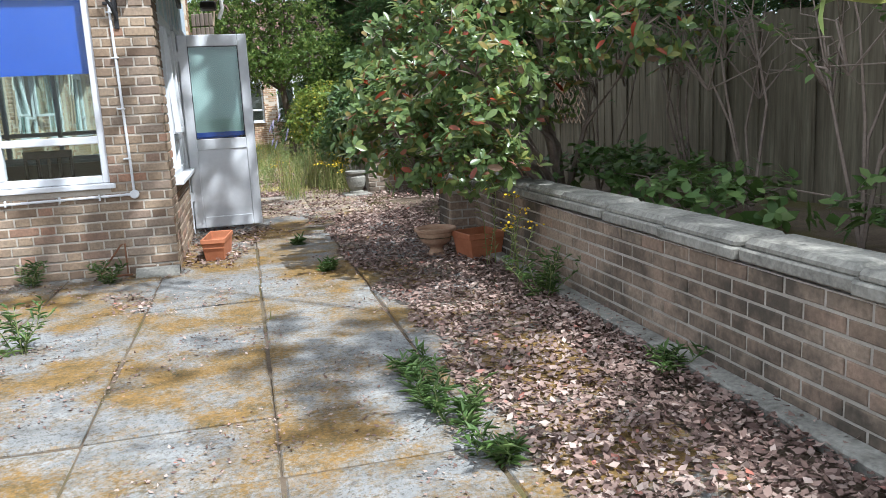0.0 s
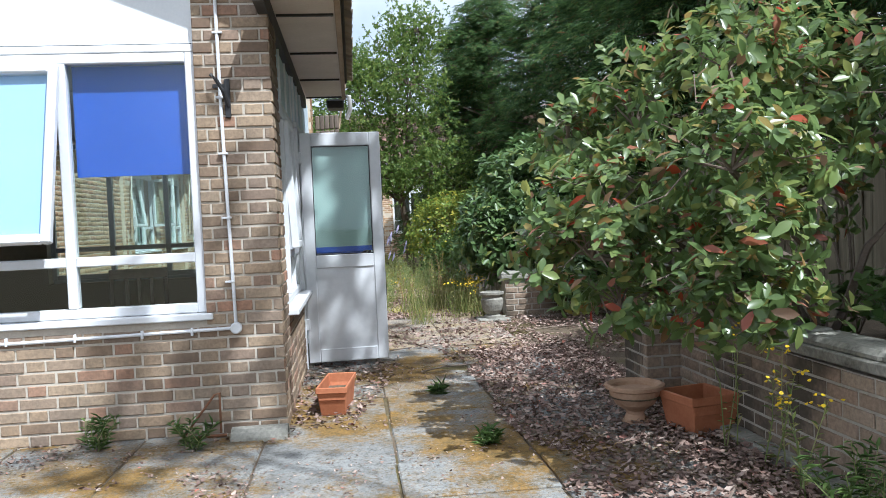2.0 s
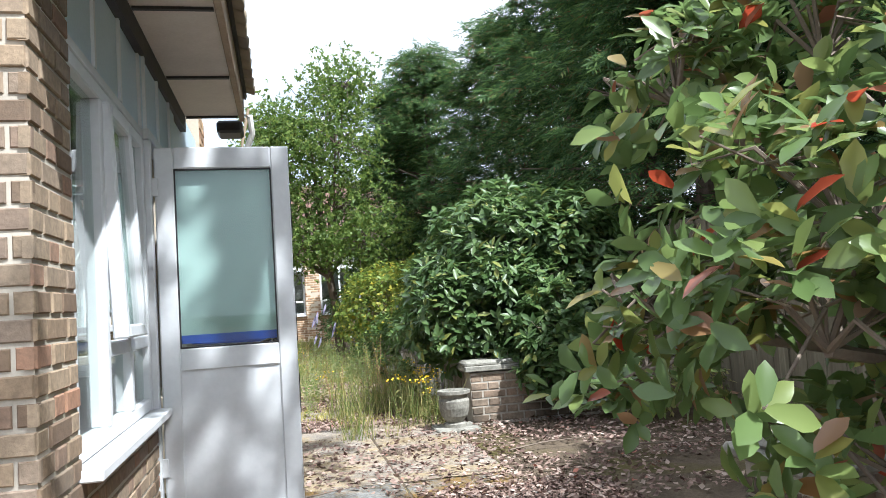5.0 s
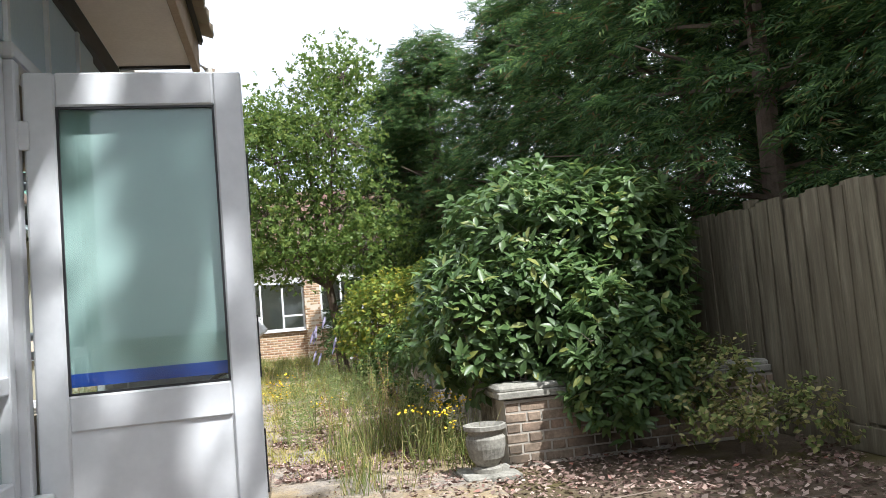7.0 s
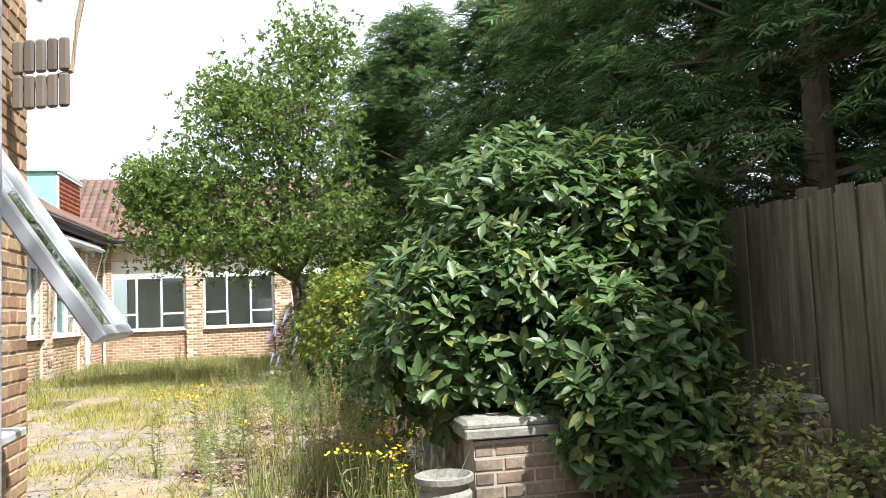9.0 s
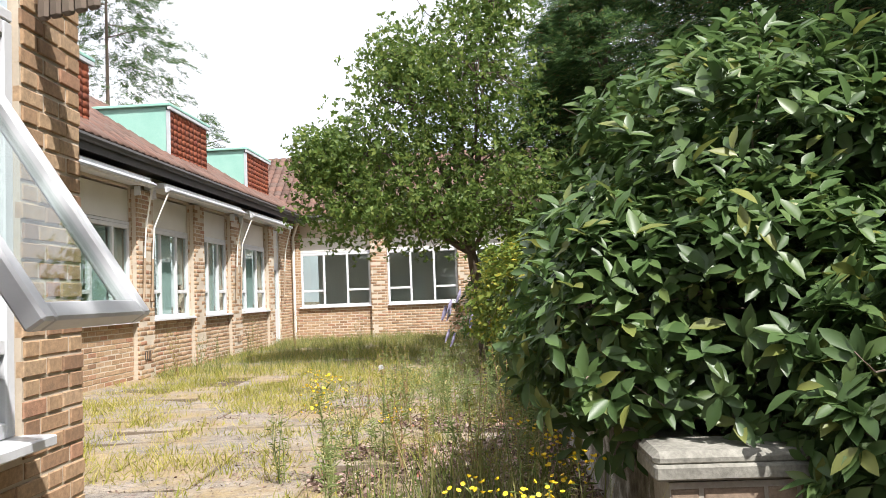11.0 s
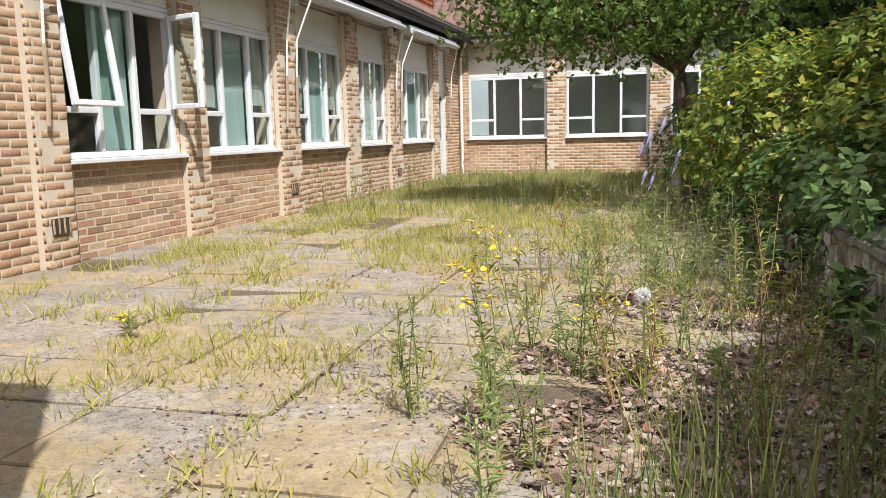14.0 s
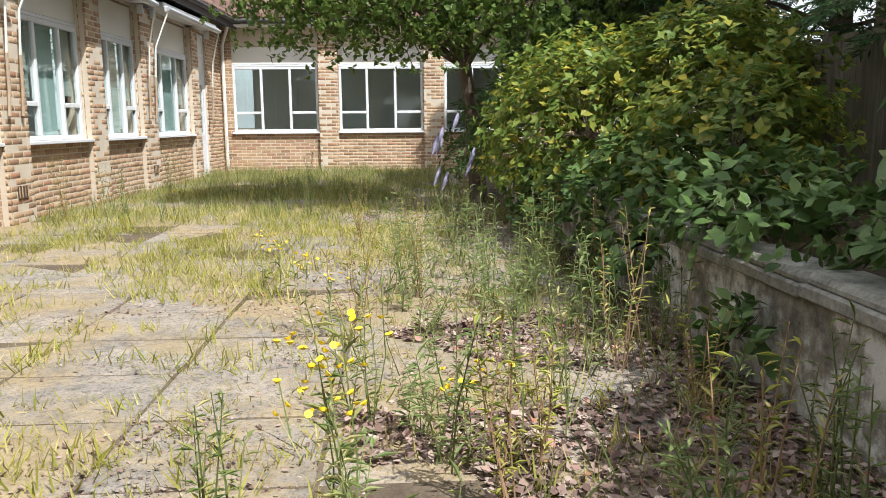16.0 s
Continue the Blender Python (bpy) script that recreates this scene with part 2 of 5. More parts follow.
TREE_LEAF = leaf_material("tree_leaf", [(0.0, (0.10, 0.165, 0.04)), (0.6, (0.16, 0.24, 0.055)), (1.0, (0.28, 0.34, 0.08))], 0.45, 0.55, 0.3)
YELLOW_LEAF = leaf_material("yellowing_leaf", [(0.0, (0.13, 0.20, 0.035)), (0.5, (0.20, 0.27, 0.05)), (0.85, (0.32, 0.32, 0.05)), (1.0, (0.52, 0.42, 0.05))], 0.45, 0.4, 0.3)
BRAMBLE_LEAF = leaf_material("bramble_leaf", [(0.0, (0.065, 0.12, 0.03)), (0.6, (0.11, 0.18, 0.045)), (1.0, (0.16, 0.22, 0.07))], 0.5, 0.3, 0.3)
WEED_LEAF = leaf_material("weed_leaf", [(0.0, (0.12, 0.17, 0.05)), (0.4, (0.20, 0.24, 0.07)), (0.7, (0.33, 0.31, 0.11)), (1.0, (0.48, 0.42, 0.2))], 0.6, 0.35, 0.2)
GREEN_WEED = leaf_material("green_weed_leaf", [(0.0, (0.17, 0.23, 0.08)), (0.5, (0.26, 0.32, 0.11)), (1.0, (0.42, 0.42, 0.20))], 0.55, 0.45, 0.3)
DRY_GRASS = leaf_material("dry_grass", [(0.0, (0.23, 0.27, 0.04)), (0.5, (0.42, 0.38, 0.08)), (1.0, (0.55, 0.46, 0.22))], 0.7, 0.3, 0.2)
LITTER = leaf_material("dead_leaf", [(0.0, (0.10, 0.062, 0.05)), (0.35, (0.21, 0.14, 0.115)), (0.7, (0.35, 0.25, 0.205)), (0.95, (0.5, 0.40, 0.34)), (1.0, (0.38, 0.14, 0.10))], 0.8, 0.1, 0.2)


def glass_material(name, tint, strength=1.0):
    n = Nodes(name)
    clear = n.add("ShaderNodeBsdfTransparent", Color=(*tint, 1))
    gloss = n.add("ShaderNodeBsdfGlossy", Roughness=0.02)
    lw = n.add("ShaderNodeLayerWeight", Blend=0.5)
    pw = n.t.nodes.new("ShaderNodeMath")
    pw.operation = "POWER"
    pw.inputs[1].default_value = 4.0
    n.link(lw.outputs["Facing"], pw.inputs[0])
    fr = n.t.nodes.new("ShaderNodeMath")
    fr.operation = "MULTIPLY_ADD"
    fr.inputs[1].default_value, fr.inputs[2].default_value = 0.8, 0.05
    n.link(pw.outputs[0], fr.inputs[0])
    mx = n.add("ShaderNodeMixShader")
    n.link(fr.outputs[0], mx.inputs[0])
    n.link(clear.outputs[0], mx.inputs[1])
    n.link(gloss.outputs[0], mx.inputs[2])
    n.link(mx.outputs[0], n.t.nodes["Material Output"].inputs[0])
    return n.m


GLASS = glass_material("window_glass", (0.86, 0.92, 0.90))


def fence_material():
    n = Nodes("weathered_fence", 0.9, 0, 0.2)
    c = n.ramp(n.noise(14, 5, 0.7, (1, 1, 0.08)), [(0.3, (0.065, 0.055, 0.036)), (0.55, (0.16, 0.14, 0.095)), (0.8, (0.31, 0.28, 0.20))])
    c = n.mix(n.ramp(n.any_random(), [(0, (0.5,) * 3), (1, (0, 0, 0))]), c, (0.12, 0.10, 0.07))
    n.bump(n.noise(40, 5, 0.7, (1, 1, 0.05)), 0.5, 0.008)
    return n.colour(c)


FENCE = fence_material()


# ---- builders ----
def finish(name, bm, material, smooth=False):
    me = bpy.data.meshes.new(name)
    bm.normal_update()
    bm.to_mesh(me)
    bm.free()
    me.materials.append(material)
    if smooth:
        me.polygons.foreach_set("use_smooth", [True] * len(me.polygons))
    return me


def part(name, bm, material, parent=None, label="", smooth=False):
    ob = new(name, finish(name, bm, material, smooth))
    if parent:
        ob.parent = parent
    return tagged(ob, label)


def thing(name, label, category, at=(0, 0, 0), turn=0.0, group="", kind=""):
    ob = new(name)
    ob.empty_display_size = 0.1
    ob.matrix_basis = pose(*at, 0, 0, turn)
    return tagged(ob, label, category, group, kind)


def box(bm, x0, x1, y0, y1, z0, z1, bevel=0.0, m=None):
    got = bmesh.ops.create_cube(bm, size=1.0, matrix=Matrix.LocRotScale(((x0 + x1) / 2, (y0 + y1) / 2, (z0 + z1) / 2), None, (abs(x1 - x0), abs(y1 - y0), abs(z1 - z0))))
    verts = got["verts"]
    if bevel:
        edges = list({e for v in verts for e in v.link_edges})
        verts = bmesh.ops.bevel(bm, geom=edges, offset=bevel, segments=1, affect="EDGES")["verts"]
    if m:
        bmesh.ops.transform(bm, matrix=m, verts=verts)
    return bm


def boxes(*rows, bevel=0.0, m=None):
    bm = bmesh.new()
    for r in rows:
        box(bm, *r, bevel=bevel, m=m)
    return bm


def tube(bm, points, radii, sides=6):
    """A tapering tube along points."""
    rings = []
    for i, p in enumerate(points):
        p = Vector(p)
        d = (Vector(points[min(i + 1, len(points) - 1)]) - Vector(points[max(i - 1, 0)])).normalized()
        a = d.orthogonal().normalized()
        b = d.cross(a)
        r = radii[i] if hasattr(radii, "__len__") else radii
        rings.append([bm.verts.new(p + r * (a * math.cos(2 * math.pi * k / sides) + b * math.sin(2 * math.pi * k / sides))) for k in range(sides)])
    for u, v in zip(rings, rings[1:]):
        for k in range(sides):
            bm.faces.new((u[k], u[(k + 1) % sides], v[(k + 1) % sides], v[k]))
    bm.faces.new(rings[0][::-1])
    bm.faces.new(rings[-1])
    return bm


def lathe(profile, sides=28):
    """A turned solid from (radius, height) pairs."""
    bm = bmesh.new()
    rings = [[bm.verts.new((r * math.cos(2 * math.pi * k / sides), r * math.sin(2 * math.pi * k / sides), z)) for k in range(sides)] for r, z in profile]
    for u, v in zip(rings, rings[1:]):
        for k in range(sides):
            bm.faces.new((u[k], u[(k + 1) % sides], v[(k + 1) % sides], v[k]))
    bm.faces.new(rings[0][::-1])
    bm.faces.new(rings[-1])
    return bm


def cloud(name, verts, faces, places, material, parent=None, kind=""):
    """One mesh of many copies of a small shape. places: (n, 4, 4)."""
    verts = np.c_[np.asarray(verts, float), np.ones(len(verts))]
    allv = np.einsum("nij,vj->nvi", places, verts)[..., :3].reshape(-1, 3)
    n, k = len(places), len(verts)
    loops = np.concatenate([np.asarray(f) for f in faces])
    sizes = np.array([len(f) for f in faces])
    idx = (loops[None] + k * np.arange(n)[:, None]).ravel()
    tot = np.tile(sizes, n)
    start = np.concatenate([[0], np.cumsum(tot)[:-1]])
    me = bpy.data.meshes.new(name)
    me.vertices.add(len(allv))
    me.vertices.foreach_set("co", allv.ravel())
    me.loops.add(len(idx))
    me.loops.foreach_set("vertex_index", idx.astype(np.int32))
    me.polygons.add(len(tot))
    me.polygons.foreach_set("loop_start", start.astype(np.int32))
    me.polygons.foreach_set("loop_total", tot.astype(np.int32))
    me.update(calc_edges=True)
    me.validate()
    me.materials.append(material)
    ob = new(name, me)
    if parent:
        ob.parent = parent
        ob.matrix_parent_inverse = parent.matrix_basis.inverted()
    return tagged(ob, kind=kind)


rng = np.random.default_rng(7)


def frames(pos, along, up, size):
    """Matrices whose y axis is along and whose z axis is near up."""
    pos, along, up = (np.asarray(a, float) for a in (pos, along, up))
    y = along / np.linalg.norm(along, axis=1, keepdims=True)
    x = np.cross(y, up)
    x /= np.linalg.norm(x, axis=1, keepdims=True) + 1e-9
    z = np.cross(x, y)
    out = np.zeros((len(pos), 4, 4))
    s = np.broadcast_to(np.asarray(size, float), (len(pos),))[:, None]
    out[:, :3, 0], out[:, :3, 1], out[:, :3, 2], out[:, :3, 3], out[:, 3, 3] = x * s, y * s, z * s, pos, 1
    return out


def blade_leaf(width, droop=0.12, fold=0.08):
    w = width / 2
    v = [(0, 0, 0), (w * 0.8, 0.25, fold), (w, 0.55, fold - droop * 0.3), (0, 1, -droop), (-w, 0.55, fold - droop * 0.3), (-w * 0.8, 0.25, fold), (0, 0.3, 0.0), (0, 0.62, -droop * 0.3)]
    f = [(0, 1, 6), (1, 2, 7, 6), (2, 3, 7), (0, 6, 5), (6, 7, 4, 5), (7, 3, 4)]
    return v, f


def diamond(width, droop=0.1):
    return [(0, 0, 0), (width / 2, 0.5, 0.05), (0, 1, -droop), (-width / 2, 0.5, 0.05)], [(0, 1, 2), (0, 2, 3)]


def unit(n):
    d = rng.normal(size=(n, 3))
    return d / np.linalg.norm(d, axis=1, keepdims=True)


def whorls(tips, axes_, count, size, spread=0.9, jitter=0.35):
    """Leaves round shoot tips."""
    n = len(tips)
    pos = np.repeat(tips, count, 0)
    ax = np.repeat(axes_ / np.linalg.norm(axes_, axis=1, keepdims=True), count, 0)
    side = np.cross(ax, unit(n * count))
    side /= np.linalg.norm(side, axis=1, keepdims=True)
    along = ax * (0.35 + jitter * rng.normal(size=(n * count, 1))) + side * spread
    pos = pos - ax * rng.uniform(0, 0.09, (n * count, 1))
    return frames(pos, along, ax + 0.001, size * rng.uniform(0.65, 1.15, n * count))


def brick_mesh(name, length, height, material, depth=0.03):
    """A brick's face with chamfered arrises, its front towards -y, its corner at the origin."""
    c = 0.004
    bm = bmesh.new()
    back = [bm.verts.new(p) for p in ((0, 0, 0), (length, 0, 0), (length, 0, height), (0, 0, height))]
    mid = [bm.verts.new((p.co.x, -depth + c, p.co.z)) for p in back]
    front = [bm.verts.new((x, -depth, z)) for x, z in ((c, c), (length - c, c), (length - c, height - c), (c, height - c))]
    for u, v in ((back, mid), (mid, front)):
        for k in range(4):
            bm.faces.new((u[k], u[(k + 1) % 4], v[(k + 1) % 4], v[k]))
    bm.faces.new(front)
    return finish(name, bm, material)


COURSE, JOINT = 0.077, 0.015


def brickwork(parent, origin, turn, length, z0, z1, material, holes=(), near=None, name="brick", bond="flemish"):
    """Bricks on a wall's face. origin: the face's start on the plan; turn: the way it runs, in degrees; holes: (u0, u1, z0, z1); near: the stretch (u0, u1) whose bricks are parts."""
    meshes, rest = {}, []
    base = Matrix.Translation((*origin, 0)) @ pose(0, 0, 0, 0, 0, turn)
    made = 0
    local = random.Random(int(length * 100) + int(z1 * 10))
    for row in range(int(round((z1 - z0) / COURSE))):
        z = z0 + row * COURSE
        u = (-0.17 if bond == "stretcher" else -0.2248) if row % 2 else -0.055
        k = 0
        while u < length:
            size = 0.215 if (bond == "stretcher" or k % 2 == 0) else 0.1025
            a, b = max(u, 0.0), min(u + size, length)
            u += size + JOINT
            k += 1
            spans = [(a, b)]
            for h0, h1, g0, g1 in holes:
                if g0 - 0.02 < z + COURSE / 2 < g1 + 0.02:
                    spans = [s for p, q in spans for s in ((p, min(q, h0)), (max(p, h1), q)) if s[1] - s[0] > 0.03]
            for p, q in spans:
                if q - p < 0.03:
                    continue
                key = round((q - p) / 0.005)
                push = local.uniform(-0.003, 0.004)
                m = base @ Matrix.Translation((p, push, z + local.uniform(-0.0015, 0.0015))) @ pose(0, 0, 0, 0, local.uniform(-0.3, 0.3), 0)
                if near and near[0] <= (p + q) / 2 <= near[1] and made < 300:
                    if key not in meshes:
                        meshes[key] = brick_mesh("brick", key * 0.005, COURSE - JOINT, material)
                    ob = new(name, meshes[key])
                    ob.parent = parent
                    ob.matrix_parent_inverse = parent.matrix_basis.inverted()
                    ob.matrix_basis = m
                    made += 1
                else:
                    rest.append((m, key * 0.005))
    if rest:
        h, d, c = COURSE - JOINT, 0.03, 0.004
        places = np.array([np.array(m @ Matrix.Diagonal((l, 1, 1, 1))) for m, l in rest])
        v = [(0, 0, 0), (1, 0, 0), (1, 0, h), (0, 0, h), (0, -d + c, 0), (1, -d + c, 0), (1, -d + c, h), (0, -d + c, h), (0.025, -d, c), (0.975, -d, c), (0.975, -d, h - c), (0.025, -d, h - c)]
        f = [(0, 1, 5, 4), (1, 2, 6, 5), (2, 3, 7, 6), (3, 0, 4, 7), (4, 5, 9, 8), (5, 6, 10, 9), (6, 7, 11, 10), (7, 4, 8, 11), (8, 9, 10, 11)]
        cloud("brick_field", v, f, places, material, parent, "stuff")


# ---- ground ----
bm = bmesh.new()
box(bm, -300, 300, -300, 300, -0.30, -0.035)
tagged(part("ground", bm, SOIL), "brown soil with moss and dead leaves", "ground", kind="structure")
for name, rect, top in (("planting_bed", (2.50, 4.28, -6.0, 7.75), 0.40), ("planting_bed", (2.24, 4.28, 12.35, 24.0), 0.42)):
    tagged(part(name, boxes((rect[0], rect[1], rect[2], rect[3], -0.03, top)), SOIL), "raised bed of dark soil behind the garden wall", "planting bed", kind="structure")


# ---- near building: walls ----
AX, AY, AN = -0.43, 7.05, 12.66


def wall(name, rows, material, label):
    return tagged(part(name, boxes(*rows), material), label, "wall", kind="structure")


south = wall("wall_south", [(-9, -4.0, AY + 0.008, AY + 0.3, -0.03, 3.1), (-4.0, -0.9, AY + 0.008, AY + 0.3, -0.03, 0.72), (-0.9, AX - 0.008, AY + 0.008, AY + 0.3, -0.03, 3.1)], MORTAR, "weathered brown brick wall with pale mortar joints")
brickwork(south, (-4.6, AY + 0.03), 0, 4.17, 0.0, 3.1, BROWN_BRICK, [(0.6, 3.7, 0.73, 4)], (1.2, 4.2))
east = wall("wall_east", [(AX - 0.3, AX - 0.008, AY + 0.3, 7.50, -0.03, 3.1), (AX - 0.3, AX - 0.008, 7.50, 9.12, -0.03, 0.66)], MORTAR, "weathered brown brick side wall below windows")
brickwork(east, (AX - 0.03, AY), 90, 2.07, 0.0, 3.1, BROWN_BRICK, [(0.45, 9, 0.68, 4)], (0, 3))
east_n = wall("wall_east_north", [(AX - 0.3, AX - 0.008, 10.46, 12.19, -0.03, 0.64), (AX - 0.3, AX - 0.008, 12.19, AN, -0.03, 3.1), (-4.4, -3.8, AN - 0.3, AN, -0.03, 3.1), (-0.9, AX - 0.3, AN - 0.3, AN, -0.03, 3.1), (-3.8, -0.9, AN - 0.3, AN, -0.03, 0.7), (-3.8, -0.9, AN - 0.3, AN, 2.5, 3.1)], PALE_MORTAR, "sunlit orange-brown brick pier and wall")
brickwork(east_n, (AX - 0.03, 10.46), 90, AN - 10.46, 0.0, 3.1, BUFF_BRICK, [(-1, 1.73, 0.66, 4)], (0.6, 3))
tagged(part("wall_west", boxes((-9.2, -9, AY, AN, -0.03, 3.1)), ROOM), "plain painted inner wall", "wall", kind="structure")
tagged(part("floor", boxes((-9, AX - 0.31, AY + 0.31, AN - 0.31, -0.03, 0.06)), ROOM_FLOOR), "dark vinyl room floor", "floor", kind="structure")
tagged(part("ceiling", boxes((-9, AX - 0.1, AY + 0.05, AN - 0.05, 3.1, 3.16)), ROOM), "white ceiling of the room", "ceiling", kind="structure")

# roof with its eaves
roof = thing("roof", "worn tiled roof with peeling timber eaves", "roof", kind="structure")
part("soffit", boxes((AX + 0.005, -0.02, 6.75, 11.0, 2.74, 2.77)), SOFFIT, roof, "peeling beige soffit board")
part("batten", boxes(*[(AX + 0.01, -0.03, y, y + 0.03, 2.725, 2.739) for y in (7.5, 8.7, 9.9, 10.97)]), DARK, roof)
part("fascia", boxes((-0.02, 0.02, 6.75, 11.02, 2.70, 2.90), bevel=0.004), TIMBER, roof, "bare weathered fascia board")
part("verge", boxes((AX - 0.06, AX + 0.004, 6.75, 11.0, 2.62, 2.737)), DARK, roof)
part("decking", boxes((-9, 0.05, 6.75, 11.05, -0.03, 0.0), m=pose(0.0, 0, 2.93, 0, 22, 0)), DARK, roof)
tile_places = []
for j in range(14):
    for i in range(19):
        tile_places.append(np.array(pose(0, 0, 2.93, 0, 22, 0) @ pose(0.10 - 0.27 * j, 6.75 + 0.225 * i, 0.015 + 0.006 * random.random(), random.uniform(-1, 1), -3, random.uniform(-1.5, 1.5))))
TILE_V = [(0, 0, 0), (0.33, 0, 0.0), (0.33, 0.215, 0.0), (0, 0.215, 0), (0, 0, 0.022), (0.33, 0, 0.022), (0.33, 0.215, 0.022), (0, 0.215, 0.022), (0, 0.10, 0.045), (0.33, 0.10, 0.045)]
TILE_F = [(0, 3, 2, 1), (0, 1, 5, 4), (2, 3, 7, 6), (1, 2, 6, 9, 5), (3, 0, 4, 8, 7), (4, 5, 9, 8), (8, 9, 6, 7)]
cloud("tile_field", [(x - 0.33, y, z) for x, y, z in TILE_V], TILE_F, np.array(tile_places), OLD_TILE, roof, "stuff")


# ---- windows ----
def window(name, origin, turn, width, z0, z1, lights, transom, label, sill=0.12, panel_to=0.0, blind=None, panel=PANEL, skip=(), back=0.05):
    """A framed window. lights: shares of the width, negative for a light with a small pane below the transom."""
    w = thing(name, label, "window", (*origin, 0), turn, kind="structure")
    f = 0.06
    part("window_frame", boxes((0, f, 0, 0.07, z0, z1), (width - f, width, 0, 0.07, z0, z1), (f, width - f, 0, 0.07, z0, z0 + f), (f, width - f, 0, 0.07, z1 - f, z1), bevel=0.006), UPVC, w)
    part("window_sill", boxes((-0.04, width + 0.04, -sill, 0.03, z0 - 0.045, z0 - 0.003), bevel=0.006), UPVC, w)
    if panel_to:
        part("head_panel", boxes((0, width, 0.02, 0.06, z1 + 0.06, panel_to)), panel, w, "plain board above the window")
        part("head_rail", boxes((0, width, 0.0, 0.07, z1 + 0.003, z1 + 0.05), bevel=0.005), UPVC, w)
    total, u = sum(abs(s) for s in lights), f
    inner = width - 2 * f
    for i, s in enumerate(lights):
        a, b = u, u + inner * abs(s) / total
        u = b
        if i:
            part("mullion", boxes((a - 0.03, a + 0.03, -0.003, 0.072, z0 + f, z1 - f), bevel=0.006), UPVC, w)
        low = a + (0.03 if i else 0), b - (0.03 if i < len(lights) - 1 else 0)
        spans = [(z0 + f, z1 - f)]
        if s < 0:
            part("transom", boxes((*low, 0.001, 0.069, transom - 0.03, transom + 0.03), bevel=0.006), UPVC, w)
            spans = [(z0 + f, transom - 0.03), (transom + 0.03, z1 - f)]
        for j, (p, q) in enumerate(spans):
            if (i, j) in skip:
                continue
            g = part("pane", boxes((low[0] + 0.002, low[1] - 0.002, 0.034, 0.040, p + 0.002, q - 0.002)), GLASS, w)
            g.visible_shadow = False
            if blind and (j == len(spans) - 1):
                colour, drop = blind[i % len(blind)]
                if colour:
                    part("blind", boxes((low[0] + 0.01, low[1] - 0.01, back + 0.045, back + 0.048, q - drop * (q - p), q)), colour, w)
    return w


def sash(parent, width, height, m, name="casement"):
    """An opened light; its hinge line is its top edge, local x along it."""
    s = part(name, boxes((0, 0.055, -0.03, 0.03, -height, 0), (width - 0.055, width, -0.03, 0.03, -height, 0), (0.055, width - 0.055, -0.03, 0.03, -0.055, 0), (0.055, width - 0.055, -0.03, 0.03, -height, -height + 0.055), bevel=0.008), UPVC, parent)
    s.matrix_basis = m
    g = part("pane", boxes((0.05, width - 0.05, -0.004, 0.004, -height + 0.05, -0.05)), GLASS, s)
    g.visible_shadow = False
    return s


win_s = window("window_1", (-4.0, AY + 0.03), 0, 3.1, 0.77, 2.40, (-1, -1, -1, -1), 1.12, "white framed window with blue blinds and an open light", 0.06, 3.1, [(PALE_BLIND, 0.96), (PALE_BLIND, 0.96), (None, 0), (BLUE_BLIND, 0.58)], skip=[(2, 1)])
open_light = sash(win_s, 0.72, 1.12, pose(1.58, -0.02, 2.33, -15, 0, 0))
part("blind", boxes((0.06, 0.66, 0.03, 0.034, -1.06, -0.05)), PALE_BLIND, open_light)

win_e = window("window_2", (AX - 0.02, 7.52), 90, 1.58, 0.72, 2.16, (1, -1, -1), 1.08, "tall white framed side window beside the door", 0.09, 2.74, panel=BLUE_PANEL, skip=[(1, 1)])
sash(win_e, 0.48, 0.98, pose(0.57, 0.0, 2.10, -2.5, 0, 0))
part("panel_strip", boxes(*[(u, u + 0.03, 0.005, 0.019, 2.22, 2.73) for u in (0.0, 0.5, 1.03, 1.55)]), PANEL, win_e)
win_n = window("window_3", (AX - 0.02, 10.50), 90, 1.67, 0.71, 2.30, (-0.45, -0.6, -0.55), 1.05, "white framed window with one light propped wide open", 0.14, 2.80, [(None, 0), (None, 0), (CREAM_PANEL, 1.0)], panel=BLUE_PANEL, skip=[(1, 1)])
sash(win_n, 0.62, 1.27, pose(0.52, -0.03, 2.21, -33, 0, 0))
win_c = window("window_12", (-0.9, AN - 0.1), 180, 2.9, 0.74, 2.46, (-1, -1, -1, -1), 1.12, "white framed window on the courtyard side of the room", 0.10, skip=[(0, 1)])
sash(win_c, 0.66, 1.24, pose(0.07, -0.02, 2.40, -20, 0, 0))
# door surround
door_frame = thing("door_frame", "white frame of the double doorway", "door frame", kind="structure")
part("jamb", boxes((AX - 0.07, AX + 0.01, 9.11, 9.165, 0.0, 2.16), bevel=0.006), UPVC, door_frame)
part("jamb", boxes((AX - 0.07, AX + 0.01, 10.40, 10.455, 0.0, 2.16), bevel=0.006), UPVC, door_frame)
part("head", boxes((AX - 0.07, AX + 0.01, 9.11, 10.455, 2.163, 2.22), bevel=0.006), UPVC, door_frame)
part("panel", boxes((AX - 0.05, AX - 0.02, 9.11, 10.455, 2.223, 2.74)), BLUE_PANEL, door_frame, "pale blue boarding above the doors")
part("panel_strip", boxes(*[(AX - 0.02, AX - 0.005, y, y + 0.03, 2.223, 2.73) for y in (9.12, 9.6, 10.1)]), PANEL, door_frame)
part("threshold", boxes((AX - 0.1, AX + 0.05, 9.165, 10.40, 0.0, 0.05), bevel=0.008), STONE, door_frame)


